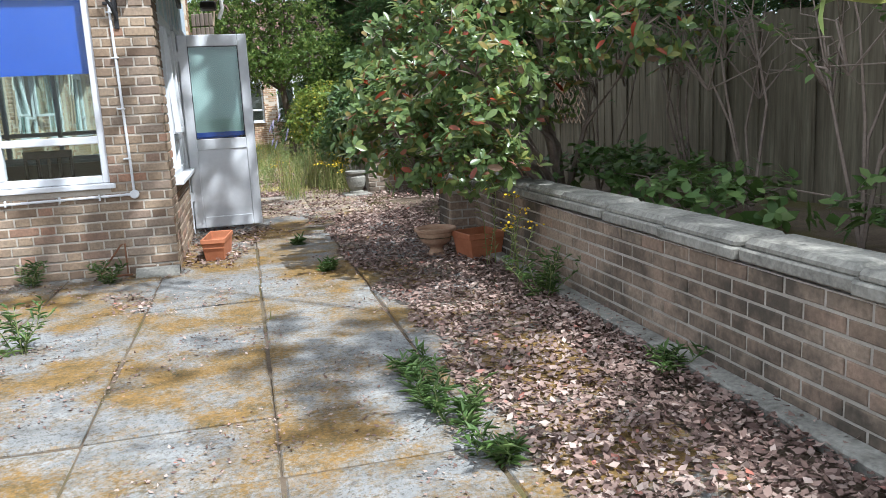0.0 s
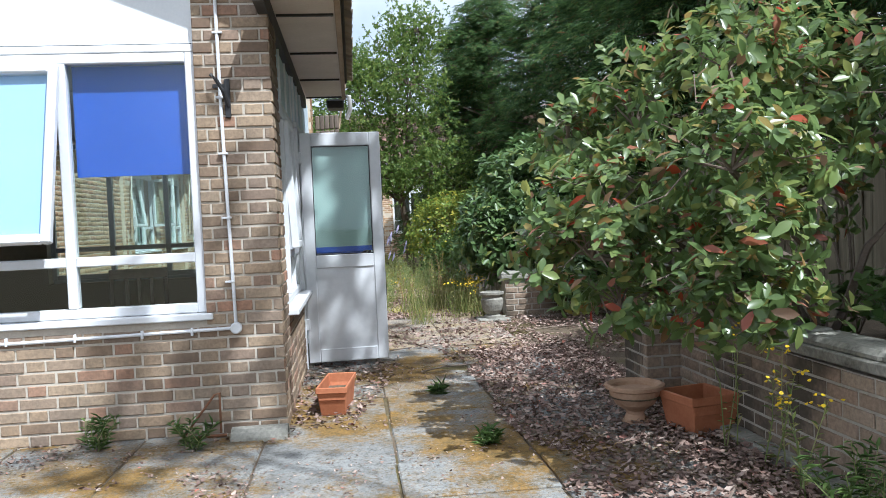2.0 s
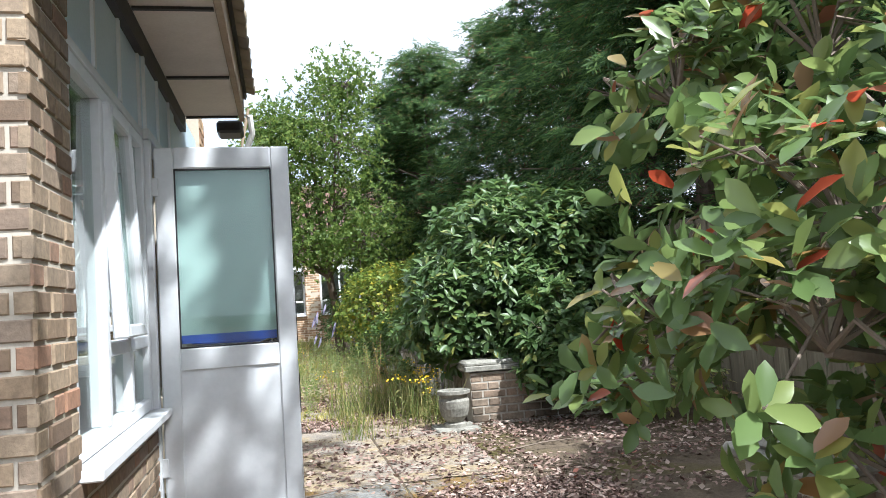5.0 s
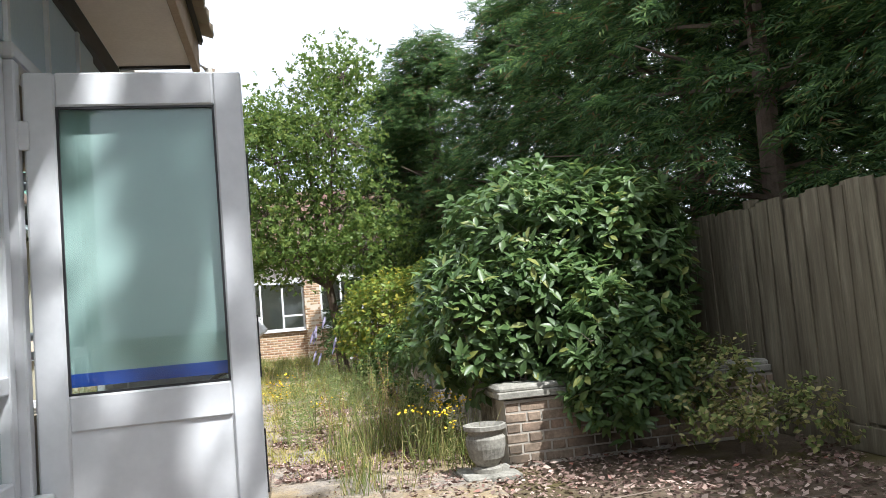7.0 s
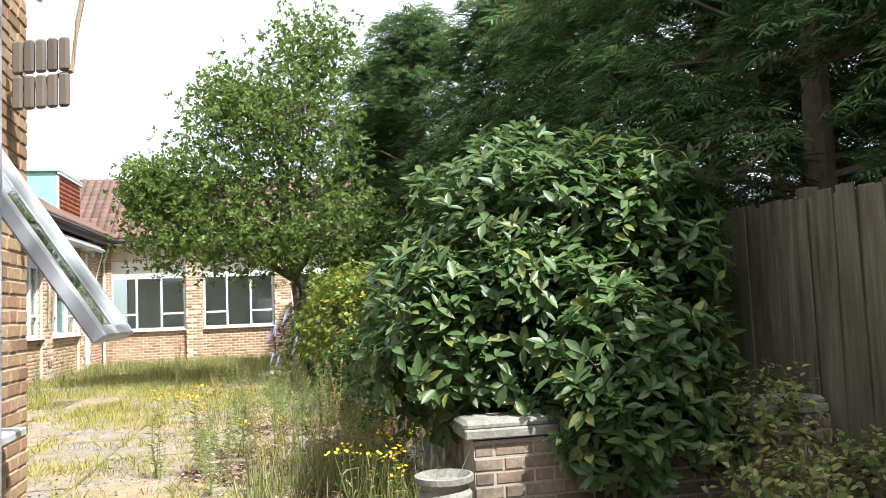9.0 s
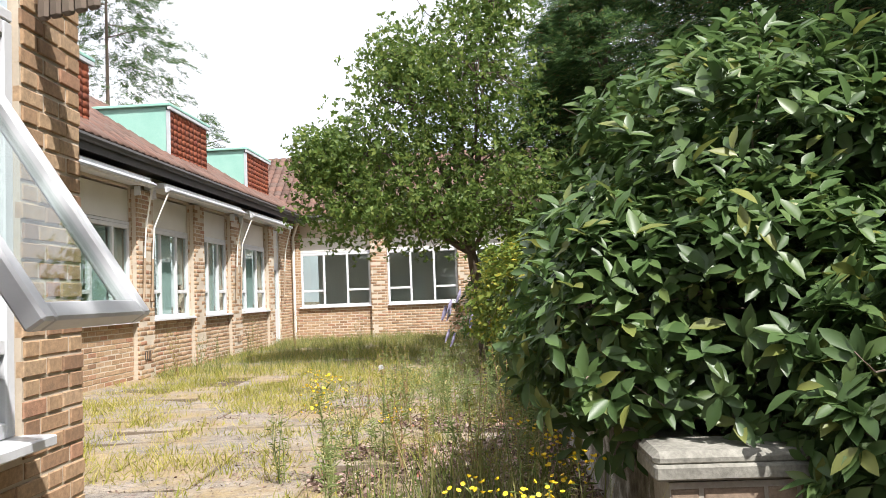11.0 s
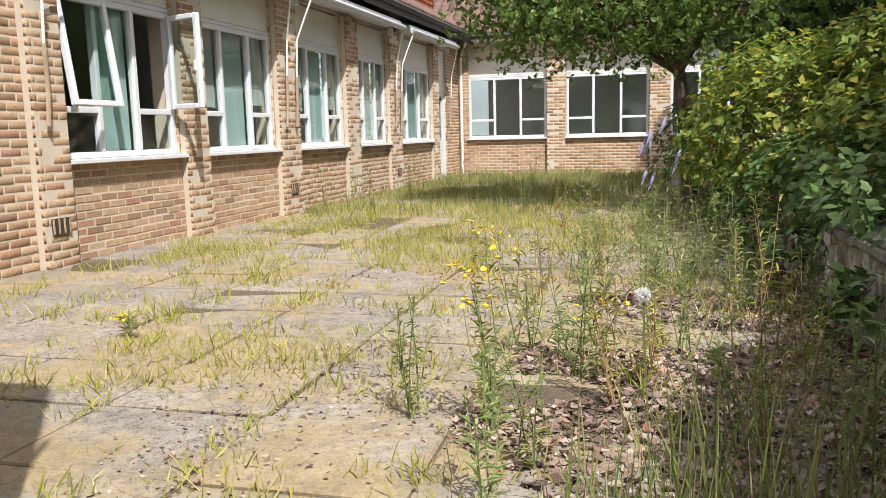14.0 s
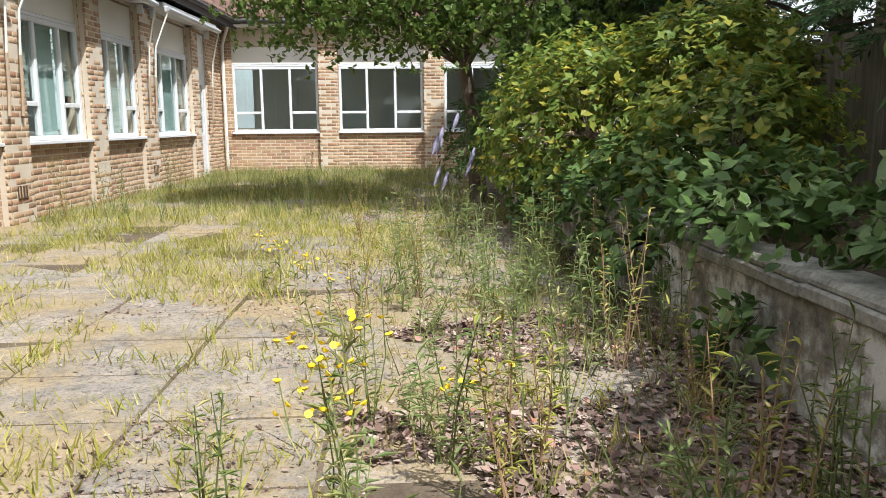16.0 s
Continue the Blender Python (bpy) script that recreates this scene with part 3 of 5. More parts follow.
def door_leaf(label, width, m, north):
    """A half-glazed leaf: local x from the hinge to the lock edge, its outer face towards -y."""
    d = new("door_leaf")
    d.matrix_basis = m
    tagged(d, label, "door", "double doors")
    z0, z1, w = 0.05, 2.12, 0.10
    part("leaf_frame", boxes((0, w, -0.03, 0.03, z0, z1), (width - w, width, -0.03, 0.03, z0, z1), (w, width - w, -0.03, 0.03, z1 - 0.12, z1), (w, width - w, -0.03, 0.03, 0.90, 1.02), (w, width - w, -0.03, 0.03, z0, z0 + 0.12), bevel=0.007), UPVC, d)
    part("lower_panel", boxes((w - 0.004, width - w + 0.004, -0.018, 0.018, z0 + 0.115, 0.905)), UPVC, d)
    g = part("pane", boxes((w - 0.004, width - w + 0.004, -0.012, -0.006, 1.015, z1 - 0.115)), GLASS, d)
    g.visible_shadow = False
    part("bead", boxes((w, w + 0.008, -0.024, -0.013, 1.02, z1 - 0.12), (width - w - 0.008, width - w, -0.024, -0.013, 1.02, z1 - 0.12), (w, width - w, -0.024, -0.013, z1 - 0.128, z1 - 0.12), (w, width - w, -0.024, -0.013, 1.02, 1.028)), BLACK, d)
    for z in (0.35, 1.85):
        part("hinge", boxes((-0.02, 0.02, -0.045, -0.03, z, z + 0.1), bevel=0.004), UPVC, d)
    for z in (0.62, 1.02, 1.60):
        part("lock_plate", boxes((width - 0.003, width + 0.006, -0.014, 0.014, z, z + 0.22), bevel=0.002), BLACK, d)
    if north:
        part("blind", boxes((w - 0.03, width - w + 0.03, 0.05, 0.053, 1.00, z1 - 0.06)), BLUE_BLIND, d, "blue roller blind")
        roll = bmesh.new()
        tube(roll, [(w - 0.05, 0.055, z1 - 0.05), (width - w + 0.05, 0.055, z1 - 0.05)], 0.022, 10)
        part("blind_roller", roll, UPVC, d)
        h = bmesh.new()
        tube(h, [(width - 0.05, 0.03, 1.02), (width - 0.05, 0.08, 1.02), (width - 0.13, 0.085, 0.99), (width - 0.17, 0.085, 0.96)], 0.011, 8)
        box(h, width - 0.07, width - 0.03, 0.03, 0.042, 0.90, 1.12, bevel=0.004)
        part("handle", h, BLACK, d, "black lever handle")
        ch = bmesh.new()
        tube(ch, [(width - w + 0.04, 0.062, z1 - 0.05), (width - w + 0.045, 0.062, 1.3), (width - w + 0.035, 0.062, 0.98)], 0.003, 5)
        part("chain", ch, UPVC, d, "white bead chain")
    else:
        # The green tone paints the door glass's reflection onto the blind.
        part("blind", boxes((w - 0.02, width - w + 0.02, 0.022, 0.025, 1.09, z1 - 0.06)), GREEN_SHEEN_BLIND, d, "blind behind the glass, its pale green painted in as reflection")
        part("blind_bar", boxes((w - 0.02, width - w + 0.02, 0.020, 0.027, 1.045, 1.09)), BLUE_BLIND, d, "blue hem of the blind")
    return d


door_leaf("open white half-glazed door with a reflection-toned blind", 0.72, pose(-0.41, 9.17, 0, 0, 0, 3), False)
door_leaf("open white half-glazed door with a blue roller blind", 0.78, pose(-0.40, 10.36, 0, 0, 0, -34) @ Matrix.Diagonal((1, -1, 1, 1)), True)


# ---- courtyard wing ----
FX, FY, FT = -4.426, 12.5, 87.82
facade_m = Matrix.Translation((FX, FY, 0)) @ pose(0, 0, 0, 0, 0, FT)


def on_facade(u, off=0.0, z=0.0):
    return facade_m @ Vector((u, -off, z))


WINDOWS = [(5.14, 6.90), (7.37, 9.14), (9.76, 11.54), (12.07, 13.64), (14.29, 16.48)]
rows = [(-0.5, 5.14, 0.004, 0.3, -0.03, 3.5)]
rows += [(a, b, 0.004, 0.3, -0.03, 0.90) for a, b in WINDOWS]
rows += [(p[1], q[0], 0.004, 0.3, -0.03, 3.5) for p, q in zip(WINDOWS, WINDOWS[1:])]
rows += [(16.48, 16.92, 0.004, 0.3, -0.03, 3.5), (17.82, 19.1, 0.004, 0.3, -0.03, 3.5), (5.14, 17.82, 0.004, 0.3, 3.08, 3.5)]
west = wall("wall_courtyard_west", rows, PALE_MORTAR, "long sunlit buff brick wall with tall windows")
west.matrix_basis = facade_m
face = on_facade(0, -0.03)
brickwork(west, (face.x, face.y), FT, 19.05, 0.0, 3.47, BUFF_BRICK, [(a, b, 0.91, 9) for a, b in WINDOWS] + [(5.14, 17.82, 3.06, 9), (16.92, 17.82, -1, 9)], (5.1, 9.6), bond="stretcher")
for a, b in [(4.72, 5.10)] + [(p[1] + 0.02, q[0] - 0.02) for p, q in zip(WINDOWS, WINDOWS[1:])] + [(16.50, 16.90)]:
    pier = thing("brick_pier", "buff brick pier between the courtyard windows", "pier", tuple(on_facade(a, 0.0)), FT, "courtyard piers", "structure")
    part("core", boxes((0.001, b - a - 0.001, -0.098, 0.0, -0.03, 3.07)), PALE_MORTAR, pier)
    o = on_facade(a, 0.07)
    brickwork(pier, (o.x, o.y), FT, b - a, 0.0, 3.07, BUFF_BRICK, bond="stretcher")
# Sheets added behind the panes; reflection and pale room are in their colour.
SHEEN_BLINDS = [(GREY_SHEEN_BLIND, 0.95), (GREEN_SHEEN_BLIND, 1.0), (GREY_SHEEN_BLIND, 0.9)]
for i, (a, b) in enumerate(WINDOWS):
    o = on_facade(a, -0.03)
    w = window("window_%d" % (4 + i), (o.x, o.y), FT, b - a, 0.95, 2.48, (-0.8, 1.1, -0.8) if i else (-0.8, 0.9, -0.9), 1.41, "tall white framed courtyard window with three lights", 0.13, 3.05, SHEEN_BLINDS, CREAM_PANEL, skip=[(0, 1), (2, 1)] if i == 0 else ())
    if i == 0:
        sash(w, 0.66, 1.02, pose(0.03, -0.03, 2.45, -7, 0, 0))
        s = sash(w, 0.50, 1.00, pose(b - a - 0.06, -0.02, 2.44, 0, 0, 0) @ pose(0, 0, 0, 0, 0, -106), "side_casement")
        h = bmesh.new()
        box(h, 0.44, 0.47, -0.05, -0.03, -0.60, -0.50, bevel=0.003)
        part("handle", h, UPVC, s)
# courtyard door
cd = thing("door_3", "white half-glazed courtyard door with a light above", "door", tuple(on_facade(16.92, -0.05)), FT, kind="structure")
part("frame", boxes((0, 0.06, 0, 0.07, 0.02, 3.05), (0.84, 0.90, 0, 0.07, 0.02, 3.05), (0.06, 0.84, 0, 0.07, 2.99, 3.05), (0.06, 0.84, 0, 0.07, 2.10, 2.18), (0.06, 0.84, 0, 0.07, 2.58, 2.64), bevel=0.006), UPVC, cd)
part("leaf", boxes((0.06, 0.16, 0.01, 0.06, 0.03, 2.10), (0.74, 0.84, 0.01, 0.06, 0.03, 2.10), (0.16, 0.74, 0.01, 0.06, 0.03, 0.95), (0.16, 0.74, 0.01, 0.06, 1.98, 2.10)), UPVC, cd)
part("panel", boxes((0.06, 0.84, 0.02, 0.05, 2.64, 2.99), (0.06, 0.84, 0.02, 0.05, 2.18, 2.58)), CREAM_PANEL, cd)
g = part("pane", boxes((0.158, 0.742, 0.03, 0.036, 0.948, 1.982)), GLASS, cd)
g.visible_shadow = False

# far wing
FARY = 31.55
FAR = [(0.25, 2.25), (2.74, 4.74), (5.25, 7.25)]
rows = [(-0.2, 0.25, FARY + 0.004, FARY + 0.3, -0.03, 3.5)] + [(a, b, FARY + 0.004, FARY + 0.3, -0.03, 0.90) for a, b in FAR] + [(p[1], q[0], FARY + 0.004, FARY + 0.3, -0.03, 3.5) for p, q in zip(FAR, FAR[1:])] + [(7.25, 14, FARY + 0.004, FARY + 0.3, -0.03, 3.5), (0.25, 7.25, FARY + 0.004, FARY + 0.3, 2.94, 3.5)]
north = wall("wall_courtyard_north", [(a - 3.7, b - 3.7, c, d, e, f) for a, b, c, d, e, f in rows], PALE_MORTAR, "sunlit buff brick end wall with wide windows")
brickwork(north, (-3.7, FARY + 0.03), 0, 9.0, 0.0, 3.47, BUFF_BRICK, [(a, b, 0.91, 9) for a, b in FAR] + [(0.25, 7.25, 2.92, 9)], (0.0, 2.5), bond="stretcher")
for a, b in ((2.27, 2.72), (4.76, 5.23)):
    pier = thing("brick_pier", "buff brick pier between the far windows", "pier", (a - 3.7, FARY, 0), 0, "courtyard piers", "structure")
    part("core", boxes((0.001, b - a - 0.001, -0.098, 0.0, -0.03, 3.3)), PALE_MORTAR, pier)
    brickwork(pier, (a - 3.7, FARY - 0.07), 0, b - a, 0.0, 3.3, BUFF_BRICK, bond="stretcher")
for i, (a, b) in enumerate(FAR):
    window("window_%d" % (9 + i), (a - 3.7, FARY + 0.02), 0, b - a, 0.95, 2.47, (-0.9, 1.0, -0.9), 1.40, "wide white framed window in the far wall", 0.10, 2.93, [(None, 0)], CREAM_PANEL)

# rooms behind the glass
for name, bmx, m in (("room_wall_west", boxes((-0.4, 19, 4.0, 4.1, 0, 3.4), (-0.4, 19, 0.32, 4.0, -0.03, 0.05), (-0.4, 19, 0.32, 4.0, 3.4, 3.45), (-0.5, -0.4, 0.32, 4.0, 0, 3.4), (9.3, 9.4, 0.32, 4.0, 0.05, 3.4)), facade_m), ("room_wall_north", boxes((-3.7, 10, FARY + 4, FARY + 4.1, 0, 3.4), (-3.7, 10, FARY + 0.32, FARY + 4, -0.03, 0.05), (-3.7, 10, FARY + 0.32, FARY + 4, 3.4, 3.45), (10, 10.1, FARY + 0.32, FARY + 4, 0, 3.4)), Matrix())):
    ob = part(name, bmx, ROOM)
    ob.matrix_basis = m
    tagged(ob, "dim painted room seen through the windows", "room", kind="structure")


# roofs of the courtyard
def tiled_roof(name, m, length, rows, material, label, skip=lambda u, v: False):
    """A slope: local x along the eave, y up the slope."""
    r = thing(name, label, "roof", kind="structure")
    r.matrix_basis = m
    part("decking", boxes((0, length, 0, rows * 0.27, -0.06, -0.002)), DARK, r)
    got = []
    for j in range(rows):
        for i in range(int(length / 0.225)):
            if not skip(i * 0.225, j * 0.27):
                got.append(np.array(m @ pose(i * 0.225, j * 0.27, 0.012 + 0.005 * random.random(), 4, random.uniform(-0.6, 0.6), 0) @ pose(0.1075, 0, 0, 0, 0, 90)))
    cloud("tile_field", [(x, y - 0.1075, z) for x, y, z in TILE_V], TILE_F, np.array(got), material, r, "stuff")
    return r


eave = on_facade(0.0, 0.42, 3.52)
west_roof = tiled_roof("roof_west", Matrix.Translation(eave) @ pose(0, 0, 0, 0, 0, FT) @ pose(0, 0, 0, 33, 0, 0), 19.6, 17, ROOF_TILE, "brown tiled roof slope above the courtyard windows")
north_roof = tiled_roof("roof_north", Matrix.Translation((-9.5, FARY - 0.35, 3.52)) @ pose(0, 0, 0, 37, 0, 0), 19.0, 13, ROOF_TILE, "brown tiled roof slope of the far wing")
tube_bm = bmesh.new()
tube(tube_bm, [on_facade(0, 0.44, 3.47), on_facade(19.2, 0.44, 3.47)], 0.06, 8)
tagged(part("gutter", tube_bm, DARK), "black half-round gutter under the tiles", "gutter", kind="structure")
tagged(part("gutter", tube(bmesh.new(), [(-3.3, FARY - 0.40, 3.47), (6, FARY - 0.40, 3.47)], 0.06, 8), DARK), "black half-round gutter on the far wing", "gutter", kind="structure")
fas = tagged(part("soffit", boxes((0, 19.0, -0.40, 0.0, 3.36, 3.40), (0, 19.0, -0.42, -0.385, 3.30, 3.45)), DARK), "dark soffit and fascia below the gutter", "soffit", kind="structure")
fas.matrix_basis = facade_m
tagged(part("soffit", boxes((-3.6, 6, FARY - 0.38, FARY, 3.36, 3.40)), CREAM_PANEL), "pale soffit of the far wing", "soffit", kind="structure")
for u0, u1 in ((6.3, 8.35), (11.22, 13.2), (15.8, 17.75)):
    d = thing("dormer", "flat-roofed dormer with red hung tiles and green copper cheeks", "dormer", tuple(on_facade(u0, -0.25)), FT, "dormers on the tiled roof")
    w = u1 - u0
    part("cheek", boxes((0.0, 0.04, 0.02, 2.6, 3.7, 4.93)), COPPER, d, "green copper side")
    part("cheek", boxes((w - 0.04, w, 0.02, 2.6, 3.7, 4.93)), COPPER, d, "green copper side")
    part("front_board", boxes((0.04, w - 0.04, 0.03, 0.08, 3.9, 4.93)), DARK, d)
    part("roof_sheet", boxes((-0.06, w + 0.06, -0.08, 2.7, 4.934, 4.99), bevel=0.01), COPPER, d, "green copper roof with a rolled edge")
    part("flashing", boxes((-0.05, w + 0.05, -0.075, -0.02, 4.86, 4.93), (-0.02, 0.03, -0.05, 0.02, 3.85, 4.86), bevel=0.008), LEAD, d, "grey lead edging")
    got = []
    for j in range(9):
        for i in range(int((w - 0.08) / 0.2) + 1):
            got.append(np.array(facade_m @ pose(u0 + 0.04 + min(i * 0.2, w - 0.28), 0.235 + 0.0, 3.84 + 0.115 * j, 84, 0, 0) @ pose(0.1, 0, 0, 0, 0, 90) @ Matrix.Diagonal((0.6, 0.93, 0.7, 1))))
    cloud("hung_tile", [(x, y - 0.1075, z) for x, y, z in TILE_V], TILE_F, np.array(got), HUNG_TILE, d, "stuff")

# blind boxes with their poles
for u0, u1 in ((4.9, 9.10), (9.62, 13.62), (14.15, 17.5)):
    d = thing("awning_box", "white metal awning box above the windows with hanging crank poles", "awning", tuple(on_facade(u0, 0.0)), FT, "courtyard awnings")
    part("housing", boxes((0, u1 - u0, -0.36, -0.003, 3.12, 3.22), (0, u1 - u0, -0.42, -0.36, 3.05, 3.15), bevel=0.01), UPVC, d)
    part("front_bar", tube(bmesh.new(), [(0, -0.43, 3.10), (u1 - u0, -0.43, 3.10)], 0.034, 8), GREY_METAL, d)
    for u in (0.03, u1 - u0 - 0.03):
        part("bracket", boxes((u - 0.02, u + 0.02, -0.2, -0.1, 2.95, 3.10), bevel=0.006), UPVC, d)
    for u, lean in ((0.05, 0.12), (u1 - u0 - 0.05, -0.2)):
        part("pole", tube(bmesh.new(), [(u, -0.41, 3.06), (u - lean * 0.5, -0.30, 2.75), (u - lean, -0.20, 2.45), (u - lean, -0.17, 1.95)], 0.014, 6), CREAM_PANEL, d)
        part("hand_crank", tube(bmesh.new(), [(u - lean, -0.17, 1.95), (u - lean + 0.02, -0.15, 1.55), (u - lean, -0.14, 1.25)], 0.02, 6), TIMBER, d)
# downpipe in the corner
dp = tube(bmesh.new(), [(-3.40, FARY - 0.40, 3.40), (-3.62, FARY - 0.14, 2.95), (-3.62, FARY - 0.14, 0.02)], 0.04, 8)
tagged(part("downpipe", dp, CREAM_PANEL), "cream downpipe with a swan neck in the corner", "pipe")
for u in (4.9, 9.45, 14.0):
    o = on_facade(u, 0.105, 0.30)
    v = thing("air_brick", "dark air vent low in the brick wall", "vent", tuple(o), FT, "air bricks")
    part("grille", boxes((-0.11, 0.11, -0.012, 0.0, 0, 0.14)), DARK, v)
    part("bar", boxes(*[(x, x + 0.02, -0.02, -0.012, 0.005, 0.135) for x in (-0.11, -0.045, 0.02, 0.085)], bevel=0.002), BUFF_BRICK, v)


# ---- garden walls ----
def coping(parent, p, turn, length, width, top, pieces):
    step = length / pieces
    for i in range(pieces):
        bm = bmesh.new()
        box(bm, 0.004, step - 0.004, -width / 2, width / 2, top - 0.10, top - 0.045, bevel=0.008)
        box(bm, 0.004, step - 0.004, -width / 2 + 0.02, width / 2 - 0.02, top - 0.06, top, bevel=0.022)
        c = part("coping_stone", bm, STONE, parent)
        c.matrix_basis = parent.matrix_basis.inverted() @ Matrix.Translation((*p, 0)) @ pose(0, 0, 0, 0, 0, turn) @ pose(i * step, random.uniform(-0.006, 0.006), random.uniform(-0.006, 0.006), random.uniform(-1, 1), random.uniform(-0.5, 0.5), random.uniform(-0.6, 0.6))


gw = wall("wall_garden", [(2.208, 2.45, -6.0, 7.10, -0.03, 0.53)], DAMP_MORTAR, "low weathered brick garden wall with stone coping")
brickwork(gw, (2.23, 7.10), -90, 8.5, 0.0, 0.53, WALL_BRICK, near=(0.8, 6.0), bond="stretcher")
coping(gw, (2.33, 7.05), -90, 12.6, 0.30, 0.645, 19)
part("footing", boxes((2.08, 2.20, -6, 6.6, -0.03, 0.03), bevel=0.01), STONE, gw, "mossy kerb along the foot")
pier1 = wall("wall_pier", [(1.972, 2.39, 7.108, 7.512, -0.03, 0.50)], DAMP_MORTAR, "square brick pier with a stone cap")
for o, t in (((1.964, 7.13), 0), ((1.994, 7.52), -90), ((2.39, 7.49), 180)):
    brickwork(pier1, o, t, 0.426 if t != -90 else 0.42, 0.0, 0.5, WALL_BRICK, near=(0, 1))
bm = bmesh.new()
box(bm, 1.91, 2.45, 7.04, 7.58, 0.52, 0.57, bevel=0.015)
box(bm, 1.95, 2.41, 7.08, 7.54, 0.56, 0.61, bevel=0.025)
part("cap_stone", bm, STONE, pier1)
gw2 = wall("wall_bed_south", [(1.98, 4.25, 12.108, 12.35, -0.03, 0.47)], DAMP_MORTAR, "low brick wall with a stone coping beneath the laurel")
brickwork(gw2, (1.98, 12.13), 0, 2.27, 0.0, 0.47, WALL_BRICK, near=(0, 2.4))
coping(gw2, (1.92, 12.24), 0, 2.32, 0.32, 0.58, 4)
gw3 = wall("wall_bed_west", [(2.02, 2.234, 12.37, 24.0, -0.03, 0.48)], RENDER_GREY, "low garden wall with patchy flaking render")
coping(gw3, (2.125, 12.42), 90, 11.5, 0.28, 0.56, 16)

# ---- fence ----
fence = thing("fence", "tall weathered close-boarded timber fence", "fence", kind="structure")
post_mesh = finish("fence_post", boxes((-0.05, 0.05, -0.05, 0.05, -0.03, 1.9), bevel=0.006), FENCE)
board_mesh = finish("board", boxes((-0.008, 0.008, 0, 0.135, 0.16, 1.84), bevel=0.002), FENCE)
for i in range(13):
    p = new("fence_post", post_mesh)
    p.parent = fence
    p.matrix_basis = pose(4.36, -4.5 + 2.4 * i, 0)
for i in range(240):
    b = new("board", board_mesh)
    b.parent = fence
    b.matrix_basis = pose(4.28 + (0.012 if i % 2 else 0), -4.5 + 0.11 * i, random.uniform(-0.02, 0.02), random.uniform(-0.5, 0.5), random.uniform(-1, 1), random.uniform(-3, 3))
# Sheet added behind the boards to block daylight between them.
part("backing_board", boxes((4.302, 4.308, -4.5, 21.9, 0.15, 1.82)), FENCE, fence)
part("gravel_board", boxes((4.27, 4.31, -4.5, 22, -0.03, 0.15), bevel=0.005), FENCE, fence)
for z in (0.5, 1.5):
    part("rail", boxes((4.31, 4.37, -4.5, 22, z, z + 0.08)), FENCE, fence)
trellis = thing("trellis", "brown diamond lattice trellis on the fence", "trellis", (4.22, 9.1, 0.95))
for k in range(-4, 9):
    for s in (1, -1):
        y0, y1 = (k * 0.14, k * 0.14 + 0.8) if s > 0 else (k * 0.14 + 0.8, k * 0.14)
        z0, z1 = 0.0, 0.8
        lo, hi = 0.0, 1.1
        pts = []
        for q in np.linspace(0, 1, 21):
            y, z = y0 + (y1 - y0) * q, z0 + (z1 - z0) * q
            if lo <= y <= hi:
                pts.append((0.006 * s, y, z))
        if len(pts) > 3:
            part("lath", tube(bmesh.new(), [pts[0], pts[-1]], 0.009, 4), TIMBER, trellis)


# ---- loose things by the near building ----
def trough(name, label, material, w, l, h, at, turn):
    d = thing(name, label, "plant pot", at, turn)
    bm = bmesh.new()
    rings = []
    for sw, z in ((0.78, 0.0), (0.92, h * 0.8), (1.0, h * 0.8), (1.0, h), (0.88, h), (0.86, h * 0.55)):
        rings.append([bm.verts.new((x * w / 2 * sw, y * l / 2 * (sw if sw < 0.85 else 0.5 + sw / 2), z)) for x, y in ((-1, -1), (1, -1), (1, 1), (-1, 1))])
    for u, v in zip(rings, rings[1:]):
        for k in range(4):
            bm.faces.new((u[k], u[(k + 1) % 4], v[(k + 1) % 4], v[k]))
    bm.faces.new(rings[0][::-1])
    bm.faces.new(rings[-1])
    bmesh.ops.bevel(bm, geom=list(bm.edges), offset=0.004, segments=1, affect="EDGES")
    part("pot", bm, material, d)
    part("soil", boxes((-w * 0.42, w * 0.42, -l * 0.42, l * 0.42, h * 0.5, h * 0.57)), SOIL, d)
    return d


trough("planter", "empty orange terracotta trough beside the brick wall", TERRACOTTA, 0.21, 0.55, 0.20, (-0.13, 7.55, -0.004), -7)
trough("planter", "square terracotta pot against the garden wall", TERRACOTTA, 0.34, 0.34, 0.24, (2.02, 6.42, -0.03), 12)


def urn(label, material, s, at, profile):
    d = thing("garden_urn", label, "urn", at)
    part("bowl", lathe([(r * s, z * s) for r, z in profile]), material, d, smooth=False)
    soil = lathe([(profile[-3][0] * s * 0.96, (profile[-1][1] - 0.06) * s), (profile[-3][0] * s * 0.5, (profile[-1][1] - 0.02) * s), (0.01, (profile[-1][1] - 0.02) * s)])
    part("soil", soil, SOIL, d)
    return d


urn("weathered terracotta garden urn on a foot", OLD_TERRACOTTA, 0.70, (1.70, 6.62, -0.03), [(0.16, 0), (0.16, 0.04), (0.10, 0.07), (0.075, 0.12), (0.085, 0.15), (0.17, 0.21), (0.215, 0.29), (0.225, 0.33), (0.255, 0.345), (0.26, 0.375), (0.235, 0.385), (0.205, 0.36), (0.19, 0.33)])
urn2 = urn("grey stone garden urn with carved sides", STONE, 0.72, (1.76, 11.9, 0.02), [(0.15, 0), (0.15, 0.04), (0.11, 0.06), (0.17, 0.14), (0.195, 0.24), (0.20, 0.33), (0.17, 0.37), (0.175, 0.40), (0.215, 0.42), (0.215, 0.46), (0.19, 0.465), (0.175, 0.44), (0.16, 0.41)])
